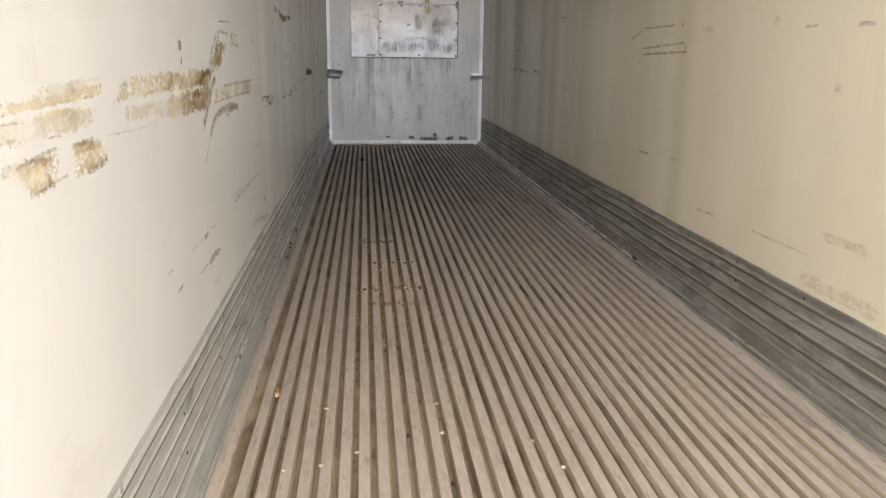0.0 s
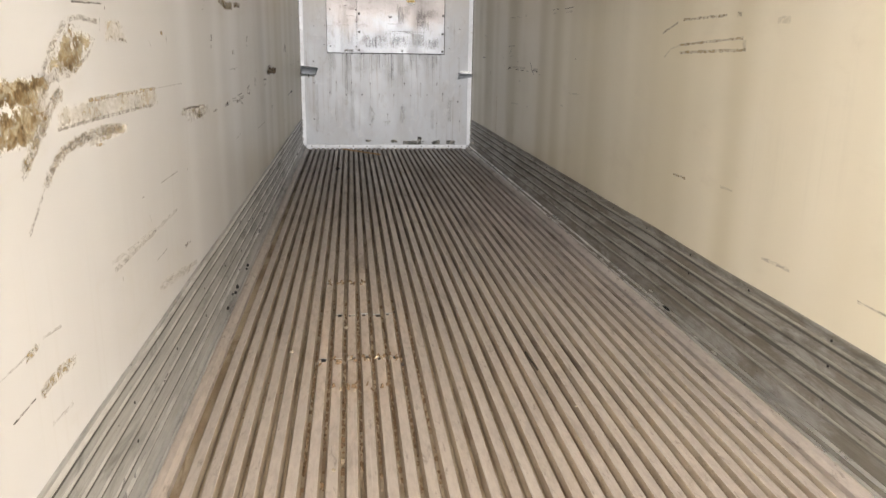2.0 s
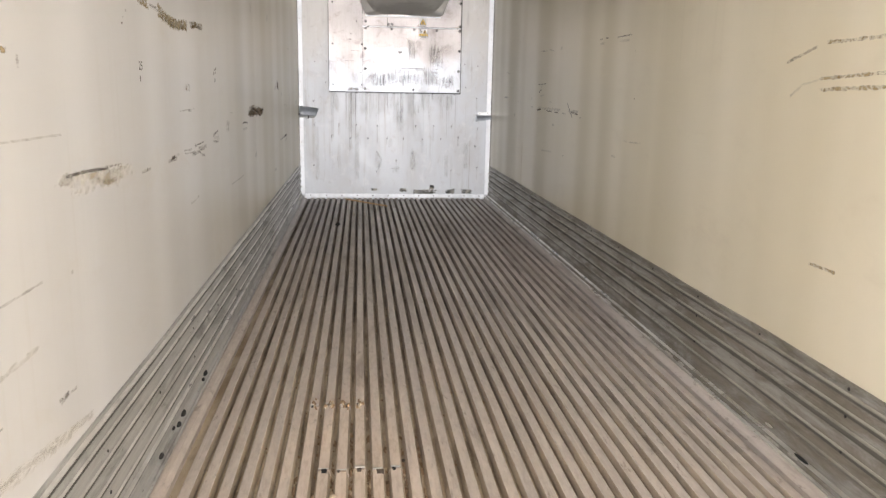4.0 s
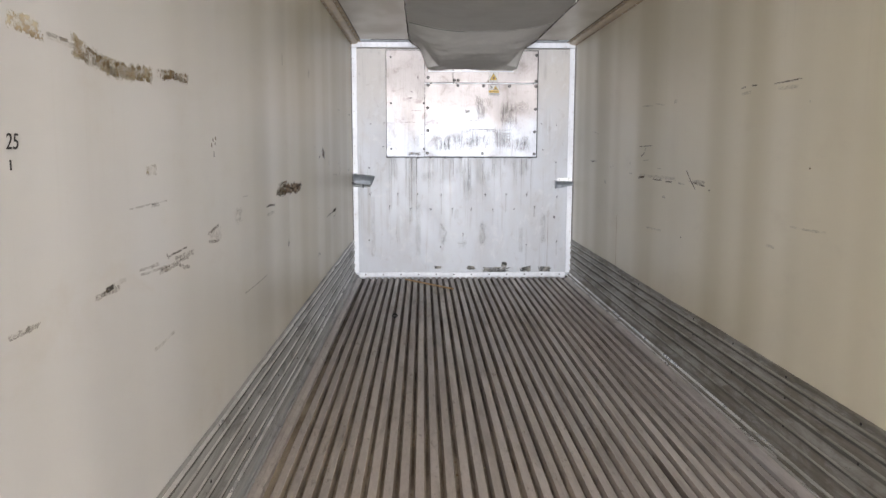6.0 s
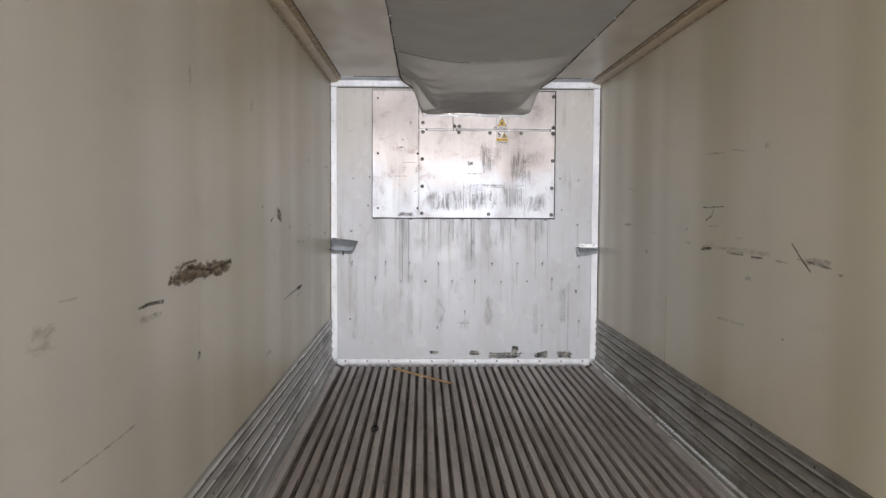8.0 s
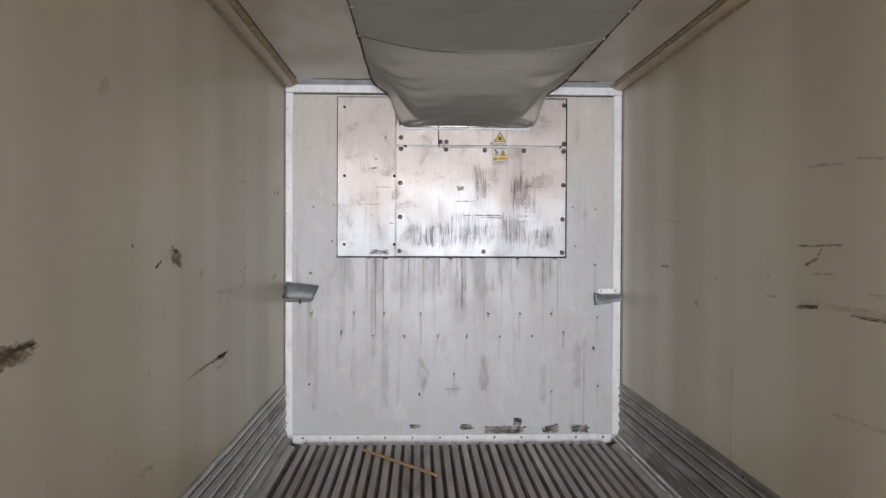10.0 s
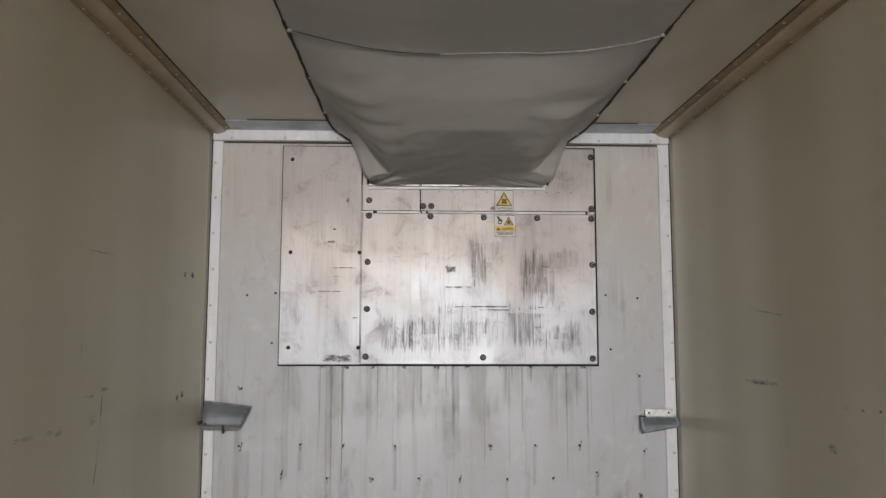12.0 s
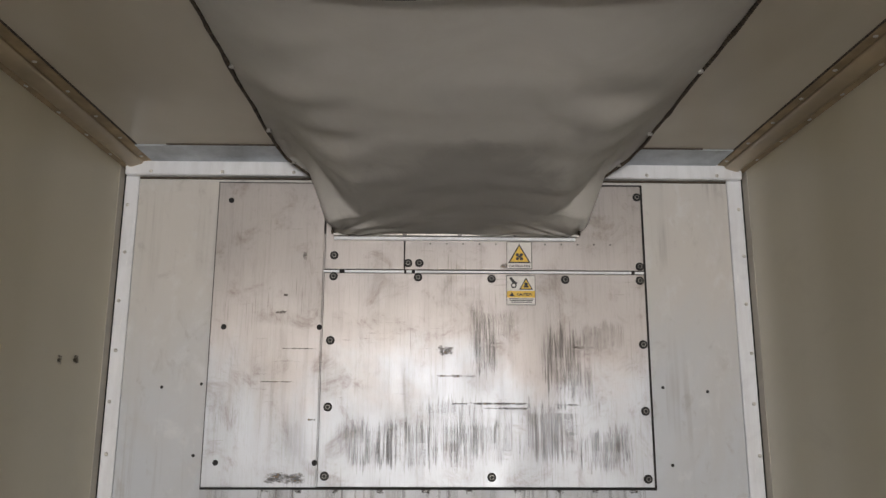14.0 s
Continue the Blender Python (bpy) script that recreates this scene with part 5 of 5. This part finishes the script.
# right wall
streak(1, [(5.08, 1.506), (4.969, 1.534), (4.863, 1.561)], 0.016, RUST)
streak(1, [(4.822, 1.571), (4.537, 1.573), (4.308, 1.575)], 0.018, GOLD)
patch(1, 4.165, 4.227, 1.56, 1.589, RUST)
streak(1, [(5.028, 1.374), (4.945, 1.42), (4.816, 1.442)], 0.014, FAINT)
streak(1, [(4.838, 1.442), (4.464, 1.457), (4.131, 1.47)], 0.018, GOLD)
streak(1, [(4.829, 1.402), (4.454, 1.412), (4.095, 1.418)], 0.02, GOLD)
patch(1, 4.098, 4.15, 1.406, 1.47, FAINT)
streak(1, [(9.427, 1.75), (9.14, 1.742)], 0.018, GREY)
streak(1, [(9.067, 1.749), (8.858, 1.729)], 0.018, GREY)
streak(1, [(9.467, 1.444), (9.137, 1.45)], 0.014, SOOT)
streak(1, [(9.277, 1.442), (9.313, 1.402)], 0.02, SOOT)
streak(1, [(9.299, 1.402), (9.404, 1.369)], 0.022, SOOT)
streak(1, [(9.36, 1.337), (9.177, 1.348)], 0.014, GREY)
streak(1, [(9.473, 1.203), (9.295, 1.218)], 0.026, SOOT)
streak(1, [(9.089, 1.208), (8.864, 1.207)], 0.022, SOOT)
streak(1, [(8.786, 1.203), (8.647, 1.206)], 0.018, SOOT)
streak(1, [(8.516, 1.203), (8.392, 1.202)], 0.018, GREY)
streak(1, [(9.446, 1.225), (8.558, 1.228)], 0.03, FAINT)
streak(1, [(8.373, 1.297), (8.295, 1.24), (8.194, 1.178)], 0.016, SOOT)
streak(1, [(8.321, 1.226), (8.024, 1.203)], 0.014, GREY)
streak(1, [(7.577, 1.745), (7.505, 1.747)], 0.016, SOOT)
streak(1, [(7.448, 1.749), (7.37, 1.746)], 0.014, SOOT)
streak(1, [(7.193, 1.738), (7.061, 1.738), (6.907, 1.739)], 0.013, SOOT)
streak(1, [(7.152, 1.715), (6.928, 1.706)], 0.026, FAINT)
streak(1, [(7.574, 1.715), (7.439, 1.716)], 0.022, FAINT)
streak(1, [(6.954, 1.074), (6.788, 1.074), (6.618, 1.081)], 0.012, FAINT)
streak(1, [(9.206, 0.842), (8.841, 0.853)], 0.018, FAINT)
patch(1, 8.006, 8.281, 1.194, 1.25, GREY)
patch(1, 7.931, 7.99, 1.177, 1.195, SOOT)
patch(1, 8.755, 8.862, 1.074, 1.111, GREY)
patch(1, 8.406, 8.443, 0.847, 0.861, SOOT)
patch(1, 7.078, 7.183, 0.95, 0.97, FAINT)
patch(1, 6.779, 6.809, 1.339, 1.349, GOLD)
patch(1, 6.818, 6.84, 1.626, 1.64, FAINT)
patch(1, 11.023, 11.161, 1.296, 1.322, FAINT)
patch(1, 8.884, 8.999, 1.281, 1.296, GREY)
patch(1, 8.578, 8.676, 1.723, 1.757, FAINT)
streak(1, [(11.157, 1.599), (11.023, 1.586), (10.864, 1.568)], 0.01, GREY)
streak(1, [(11.124, 1.305), (10.916, 1.308)], 0.022, GREY)
patch(1, 10.504, 10.6, 1.098, 1.152, GREY)
patch(1, 10.266, 10.29, 1.262, 1.282, SOOT)
streak(1, [(9.731, 1.232), (9.643, 1.229)], 0.02, GREY)
patch(1, 9.696, 9.73, 1.289, 1.327, FAINT)
streak(1, [(11.223, 1.309), (11.105, 1.302), (11.024, 1.303)], 0.02, GREY)
streak(1, [(11.017, 1.33), (11.02, 1.299)], 0.008, SOOT)
patch(1, 10.451, 10.471, 1.248, 1.284, GREY)
patch(1, 10.356, 10.385, 1.258, 1.274, GREY)
patch(1, 3.75, 3.89, 1.518, 1.558, FAINT)
patch(1, 3.076, 3.153, 1.529, 1.579, FAINT)
streak(1, [(3.778, 0.548), (3.539, 0.556)], 0.030, GREY)
streak(1, [(3.125, 0.566), (2.632, 0.57)], 0.016, GREY)
patch(1, 2.23, 2.557, 0.651, 0.706, FAINT)
patch(1, 2.13, 2.701, 0.424, 0.504, FAINT, 0.0)
patch(1, 2.38, 2.52, 1.499, 1.534, GREY)
patch(1, 2.767, 2.876, 1.51, 1.53, GREY)
patch(1, 2.538, 2.617, 1.243, 1.293, FAINT)
patch(1, 4.602, 4.771, 0.749, 0.764, GOLD)
patch(1, 4.082, 4.222, 0.776, 0.791, FAINT)

# front wall: drips under the cover, smudges, bared patches and screw holes
run = random.Random(31)
for k in range(9):
    x = -0.74 + 0.18 * k + run.uniform(-0.04, 0.04)
    w, low = run.uniform(0.08, 0.16), run.uniform(0.95, 1.15)
    film("drip", [(x - w, low), (x + w, low), (x + w, 1.50), (x - w, 1.50)], wall_front, SMUDGE, 0, 6).location.y -= 0.0002
for k in range(40):
    x = run.uniform(-0.84, 0.80)
    w, long = run.uniform(0.004, 0.013), 0.10 + 0.55 * run.random() ** 2.2
    if -0.65 < x < -0.15:
        long *= 1.4
    mat = BROWN_RUN if -0.65 < x < -0.1 and k % 3 == 0 else DRIP
    film("drip", [(x - w * 0.6, 1.33 - long), (x + w * 0.5, 1.33 - long), (x + w, 1.45), (x - w, 1.45)], wall_front, mat, 0, 4).location.y -= 0.0003 + 0.00001 * k
for x, w, low in ((-0.60, 0.008, 0.42), (-0.575, 0.012, 0.60), (-0.52, 0.007, 0.66)):
    film("drip", [(x - w * 0.6, low), (x + w * 0.6, low), (x + w, 1.45), (x - w, 1.45)], wall_front, BROWN_RUN, 0, 6).location.y -= 0.0009
for x, w, low in ((-0.815, 0.03, 0.62), (-0.59, 0.035, 0.74), (-0.38, 0.03, 0.88), (0.07, 0.04, 1.02), (0.58, 0.05, 0.94)):
    film("drip", [(x - w, low), (x + w, low), (x + w, 1.60), (x - w, 1.60)], wall_front, DRIP, 0, 6).location.y -= 0.0008
patch(0, 0.208, 0.321, 1.011, 1.296, SMUDGE)
for x in (-0.62, -0.50, -0.36, -0.20, -0.03, 0.13, 0.31, 0.47, 0.60, 0.74):
    patch(0, x - 0.022, x + 0.022, 1.305, 1.345, SOOT)
for x0, x1, z0, z1 in ((-0.301, -0.169, 0.307, 0.644), (0.168, 0.28, 0.307, 0.644), (-0.077, 0.066, 0.256, 0.44), (-0.016, 0.127, 0.787, 1.113), (0.861, 0.963, 0.338, 0.746), (-1.056, -0.964, 0.175, 0.939), (-0.556, -0.454, 0.175, 0.888), (0.616, 0.698, 0.226, 0.583), (-0.118, -0.016, 0.603, 0.787)):
    patch(0, x0, x1, z0, z1, SMUDGE)
patch(0, -0.046, 0.127, 0.888, 1.194, DRIP)
patch(0, 0.881, 0.953, 0.379, 0.736, DRIP)
streak(0, [(-0.745, 0.593), (-0.752, 0.46), (-0.731, 0.353)], 0.012, GREY)
streak(0, [(-0.26, 0.603), (-0.189, 0.481), (-0.24, 0.338)], 0.05, DRIP)
streak(0, [(0.208, 0.603), (0.249, 0.43), (0.208, 0.338)], 0.04, DRIP)
patch(0, -0.087, 0.066, 0.348, 0.379, GREY)
HOLES = [(-1.041, 1.212), (-0.733, 0.926), (-0.511, 0.921), (-0.243, 0.917), (-0.825, 0.778), (-0.592, 0.756), (-0.358, 0.751), (-0.121, 0.754), (0.091, 0.75), (0.337, 0.749), (0.575, 0.752), (0.804, 0.781), (0.255, 0.916), (0.483, 0.919), (0.715, 0.919), (0.002, 0.474), (-0.254, 0.327), (0.72, 0.345), (1.035, 0.662), (1.064, 0.384), (-1.059, 0.4), (-1.026, 1.694), (1.039, 1.685), (-0.878, 1.706), (0.869, 1.7), (0.89, 1.414), (-0.891, 1.445), (1.04, 1.276), (-1.045, 0.919), (1.055, 0.888)]
pin = raw("screw_hole", ring(0.003, 0.0065, 0, 0.0015, 8), DARK)
for k, (x, z) in enumerate(HOLES):
    piece("screw_hole", pin, wall_front, Matrix.Translation((x, FRONT - 0.0013, z)) @ FACE_BACK)
    if 0.3 < z < 1.4:
        h = 0.012 + 0.024 * ((k * 0.71) % 1)
        dx = 0.014 * (((k * 0.53) % 1) - 0.5)
        streak(0, [(x + dx, z - h), (x + dx + (0.012 if k % 3 else -0.010), z + h * 0.8)], 0.014 + 0.012 * (k % 3 == 0), SOOT if k % 2 == 0 else GREY, "smudge")
        if k % 2:
            patch(0, x - 0.016, x + 0.014, z - 0.10 - 0.16 * ((k * 0.29) % 1), z + 0.01, DRIP)
for x0, x1, z0, z1 in ((0.025, 0.158, 0.068, 0.112), (0.208, 0.555, 0.042, 0.093), (0.433, 0.514, 0.073, 0.16), (0.637, 0.79, 0.038, 0.109), (0.851, 1.024, 0.044, 0.101), (-0.337, -0.23, 0.085, 0.104)):
    patch(0, x0, x1, z0 - 0.018, z1 + 0.006, PEEL)
patch(0, 0.841, 0.922, 0.053, 0.114, SOOT)
patch(0, 0.208, 0.514, 0.047, 0.073, SOOT)

# grime on the cover plates
def plate_film(x0, x1, z0, z1, mat, slant=0.0):
    ob = film("stain", [(x0, z0), (x1, z0 + slant), (x1, z1 + slant), (x0, z1)], main_plate if x0 > -0.42 else left_plate, mat, 2, 4)
    ob.location.y = 0.0 if x0 > -0.42 else 0.002


for x0, x1, z0, z1 in ((-0.02, 0.17, 1.725, 1.74), (0.10, 0.36, 1.628, 1.640), (0.05, 0.13, 1.628, 1.638), (0.15, 0.38, 1.612, 1.622), (0.42, 0.55, 1.625, 1.635), (0.0, 0.08, 1.80, 1.85), (0.5, 0.56, 1.83, 1.845)):
    plate_film(x0, x1, z0, z1, SOOT)
for x0, x1, z0, z1 in ((-0.36, -0.10, 1.36, 1.60), (0.10, 0.34, 1.37, 1.62), (-0.30, 0.08, 1.36, 1.63), (-0.12, 0.28, 1.38, 1.72), (-0.02, 0.20, 1.36, 1.60), (0.26, 0.60, 1.37, 1.70), (0.46, 0.77, 1.36, 1.58), (0.34, 0.62, 1.60, 1.98), (0.10, 0.26, 1.66, 2.04)):
    plate_film(x0, x1, z0, z1, COMB)
for x0, x1, z0, z1 in ((0.10, 0.24, 1.72, 2.06), (0.16, 0.34, 1.84, 2.00), (0.38, 0.50, 1.66, 2.06), (0.44, 0.62, 1.60, 1.80), (0.48, 0.74, 1.80, 1.96), (0.60, 0.74, 1.40, 1.60), (0.20, 0.30, 1.40, 1.70), (-0.38, -0.2, 1.40, 1.62)):
    plate_film(x0, x1, z0, z1, WIPE)
plate_film(0.52, 0.66, 1.78, 1.84, GREY, 0.05)
plate_film(-0.62, -0.44, 1.345, 1.40, SOOT)
plate_film(-0.56, -0.44, 1.40, 1.60, DRIP)
for x0, x1, z0, z1 in ((-0.58, -0.42, 1.826, 1.833), (-0.60, -0.545, 1.955, 1.97), (-0.57, -0.54, 2.02, 2.035), (-0.66, -0.50, 1.706, 1.712), (-0.50, -0.48, 2.15, 2.20), (-0.46, -0.425, 1.57, 1.58)):
    plate_film(x0, x1, z0, z1, SOOT)
ob = film("stain", [(0.225, 2.125), (0.30, 2.125), (0.29, 2.17), (0.24, 2.15)], top_plate, SOOT, 2, 4)
ob.location.y = 0.002

# handwriting on the left wall
def handwriting(text, y, z, size):
    cu = bpy.data.curves.new("number", "FONT")
    cu.body, cu.size, cu.extrude, cu.shear = text, size, 0.0002, 0.15
    cu.materials.append(INK)
    ob = new("number", cu)
    me = bpy.data.meshes.new_from_object(ob.evaluated_get(bpy.context.evaluated_depsgraph_get()))
    bpy.data.objects.remove(ob)
    ob = new("number", me)
    ob.parent = wall_left
    ob.matrix_basis = Matrix.Translation((-HALF + 0.0012, y, z)) @ pose(0, 0, 0, 90, 0, 90) @ Matrix.Diagonal((1.1, 1, 1, 1))


FADED = plain("faded_pen", (0.24, 0.22, 0.185), 0.7, 0.0, 200.0, 0.5)
handwriting("35", 2.205, 1.390, 0.040)
handwriting("25", 4.955, 1.425, 0.044)
for y, z in ((2.238, 1.345), (4.970, 1.385), (6.407, 1.395)):
    part("pen_tick", box((-HALF, y - 0.0025, z), (-HALF + 0.0012, y + 0.0025, z + 0.020)), INK, wall_left)
for y, z, w, h in ((6.378, 1.431, 0.012, 0.016), (6.399, 1.451, 0.010, 0.014), (6.427, 1.439, 0.010, 0.010), (6.434, 1.457, 0.012, 0.014)):
    part("pen_mark", box((-HALF, y - w / 2, z), (-HALF + 0.0012, y + w / 2, z + h)), FADED, wall_left)


# ---- loose things on the floor ----
lath = tagged(part("wooden_lath", box((-0.386, -0.010, 0), (0.386, 0.010, 0.014), 0.003), LATH), "thin brown wooden lath lying across the floor bars", "lath")
lath.matrix_basis = Matrix.Translation((-0.392, 11.478, 0.0005)) @ pose(0, 0, 0, 0, 0, -49.6)


def chip(seed, x, y, size, mat, label, tall=0.5, low=False):
    rnd = random.Random(seed)
    bm = bmesh.new()
    bmesh.ops.create_icosphere(bm, subdivisions=1, radius=1.0)
    for v in bm.verts:
        v.co = Vector((v.co.x * size * rnd.uniform(0.6, 1.2), v.co.y * size * rnd.uniform(0.5, 1.0), v.co.z * size * tall * rnd.uniform(0.6, 1.1)))
    bottom = min(v.co.z for v in bm.verts)
    for v in bm.verts:
        v.co.z -= bottom
    ob = tagged(part("debris_chip", bm, mat), label, "debris", "chips on the floor")
    if low:
        x = (math.floor(x / PITCH) + 0.5) * PITCH
    ob.matrix_basis = Matrix.Translation((x, y, -0.036 if low else 0.0)) @ pose(0, 0, 0, 0, 0, rnd.uniform(0, 180))


PALE, BROWN = "small pale wood chip lying on the aluminium floor", "small brown wood scrap lying on the aluminium floor"
for n, (x, y, size, kind) in enumerate(((-0.817, 2.476, 0.013, 1), (-0.692, 2.111, 0.014, 1), (-0.814, 2.037, 0.013, 1), (-0.94, 2.012, 0.012, 1), (-0.373, 2.486, 0.013, 1), (-0.376, 2.234, 0.013, 1), (-0.048, 2.15, 0.013, 1), (0.02, 1.956, 0.013, 1), (0.468, 2.127, 0.011, 1), (-0.816, 4.195, 0.014, 1), (-0.559, 4.503, 0.018, 1), (-0.681, 2.641, 0.012, 1), (0.613, 2.195, 0.008, 1), (0.101, 2.393, 0.008, 1), (-0.595, 3.119, 0.010, 1), (0.373, 3.525, 0.008, 1))):
    chip(n, x, y, size, CHIP, PALE)
for n, (x, y, size) in enumerate(((-0.497, 2.288, 0.013), (-0.369, 1.938, 0.012), (0.481, 2.018, 0.014), (0.274, 2.212, 0.014), (0.154, 2.909, 0.014), (-1.15, 2.99, 0.014), (-0.295, 4.071, 0.016), (-0.275, 4.818, 0.012), (0.312, 3.725, 0.016))):
    chip(40 + n, x, y, size, HEM, BROWN, 0.8, True)
block = tagged(part("wood_block", box((-0.0098, -0.030, 0), (0.0098, 0.030, 0.022), 0.003), WOOD), "small brown wood offcut lying in a floor groove", "wood scrap")
block.matrix_basis = Matrix.Translation((-1.0305, 2.66, -0.015)) @ pose(0, 0, 0, 0, 0, 4)
# the long dark splinter caught between two bars
splinter = tagged(part("splinter", box((-0.003, -0.11, 0), (0.003, 0.11, 0.010), 0.001), HEM), "dark splinter wedged between two floor bars", "splinter")
splinter.matrix_basis = Matrix.Translation((0.305, 4.03, -0.014)) @ pose(0, 0, 0, 0, 0, 3)
ringlet = bmesh.new()
pts = [(0.020 * math.cos(a), 0.062 * math.sin(a)) for a in (2 * math.pi * k / 20 for k in range(20))]
loops = []
for dx, dz in ((1.0, 0.0), (1.28, 0.006), (1.0, 0.012), (0.72, 0.006)):
    loops.append([ringlet.verts.new((x * dx, y * (0.97 + 0.03 * dx), dz)) for x, y in pts])
for a, b in zip(loops, loops[1:] + loops[:1]):
    for k in range(20):
        ringlet.faces.new((a[k], a[(k + 1) % 20], b[(k + 1) % 20], b[k]))
tagged(part("rubber_ring", ringlet, DARK), "black rubber loop lying on the floor bars", "rubber loop").matrix_basis = Matrix.Translation((-0.693, 9.934, 0.0005))

# crumbs in the grooves by the patched bars, and sparse dirt elsewhere
rnd = random.Random(7)
verts, faces = [], []
for k in range(1700):
    patchy = k < 1000
    i = rnd.randint(-11, -4) if patchy else rnd.randint(-16, 15)
    x = (i + 0.5) * PITCH + rnd.uniform(-0.009, 0.009)
    y = rnd.gauss(3.95, 0.5) if patchy else rnd.uniform(1.0, 11.8)
    s, z = rnd.uniform(0.004, 0.014 if patchy else 0.007), -0.0358
    b = len(verts)
    a = rnd.uniform(0, 3)
    for t in range(4):
        verts.append((x + s * math.cos(a + t * 1.57) * rnd.uniform(0.6, 1.3), y + 1.6 * s * math.sin(a + t * 1.57), z))
    verts.append((x, y, z + s * rnd.uniform(0.6, 1.4)))
    faces += [(b, b + 1, b + 4), (b + 1, b + 2, b + 4), (b + 2, b + 3, b + 4), (b + 3, b, b + 4), (b + 3, b + 2, b + 1, b)]
for k in range(150):
    # torn slivers round the cut bar ends
    line, first, last = ((4.096, -10, -5), (4.70, -9, -5), (5.30, -10, -7), (3.80, -9, -5))[k % 4 if k < 110 else 3]
    on_bar = k % 4 != 3 and k % 2 == 0
    i = rnd.randint(first, last)
    x = i * PITCH + rnd.uniform(-0.02, 0.02) if on_bar else (i + 0.5) * PITCH + rnd.uniform(-0.008, 0.008)
    y = line + (rnd.gauss(0, 0.025) if on_bar else rnd.gauss(0, 0.18))
    z = 0.0008 if on_bar else -0.034
    long, wide, a = rnd.uniform(0.008, 0.020) if on_bar else rnd.uniform(0.016, 0.045), rnd.uniform(0.003, 0.007), rnd.uniform(-0.5, 0.5)
    b = len(verts)
    for u, v, h in ((-wide, -long, 0), (wide, -long * 0.8, 0.002), (wide * 0.7, long, 0.006), (-wide, long * 0.7, 0.003), (0, 0, 0.012)):
        verts.append((x + u * math.cos(a) - v * math.sin(a), y + u * math.sin(a) + v * math.cos(a), z + h))
    faces += [(b, b + 1, b + 4), (b + 1, b + 2, b + 4), (b + 2, b + 3, b + 4), (b + 3, b, b + 4), (b + 3, b + 2, b + 1, b)]
crumbs = Nodes("crumbs", 0.8)
crumbs.color(crumbs.mix(crumbs.ramp(crumbs.geo.outputs["Random Per Island"], 0.70, 0.95), (0.22, 0.14, 0.075), (0.46, 0.37, 0.26)))
tagged(new("floor_crumbs", mesh_of("floor_crumbs", verts, faces, crumbs.mat)), "wood crumbs and dirt lying in the floor grooves", "debris", "", "stuff")

# tar spots and scrapes on the feet of the kick plates
left_kick = [o for o in bpy.data.objects if o.name.startswith("kick_plate") and o.bound_box[0][0] < 0 and o.bound_box[0][1] < 5.4 < o.bound_box[6][1]][0]
right_kick = [o for o in bpy.data.objects if o.name.startswith("kick_plate") and o.bound_box[0][0] > 0 and o.bound_box[0][1] < 4.6 < o.bound_box[6][1]][0]
spot, scrape = dome("tar_spot", 0.016, 0.004, DARK, 10), dome("scrape", 0.014, 0.003, BRIGHT, 10)
for x, z, y, size in ((-1.210, 0.018, 5.69, 1.5), (-1.204, 0.011, 5.62, 0.9), (-1.210, 0.018, 5.22, 1.5), (-1.204, 0.011, 5.12, 1.1), (-1.212, 0.022, 5.06, 0.8), (-1.206, 0.012, 4.84, 1.1)):
    piece("tar_spot", spot, left_kick, Matrix.Translation((x, y, z)) @ pose(0, 0, 0, 0, 35, 0) @ Matrix.Diagonal((size * 0.6, size * 1.6, 1, 1)))
for x, z, y, size, shape in ((1.186, 0.014, 4.80, 1.6, scrape), (1.192, 0.018, 4.66, 1.0, scrape), (1.203, 0.028, 4.62, 1.2, spot), (1.182, 0.013, 5.85, 1.5, scrape), (1.186, 0.014, 5.70, 1.0, scrape), (1.184, 0.013, 6.90, 2.0, scrape), (1.186, 0.014, 4.20, 0.9, scrape), (1.188, 0.015, 4.0, 0.8, scrape), (1.214, 0.045, 4.88, 0.8, scrape)):
    piece("tar_spot" if shape == spot else "scrape", shape, right_kick, Matrix.Translation((x, y, z)) @ pose(0, 0, 0, 0, -35, 0) @ Matrix.Diagonal((0.45, size * 2.6, 1, 1)))
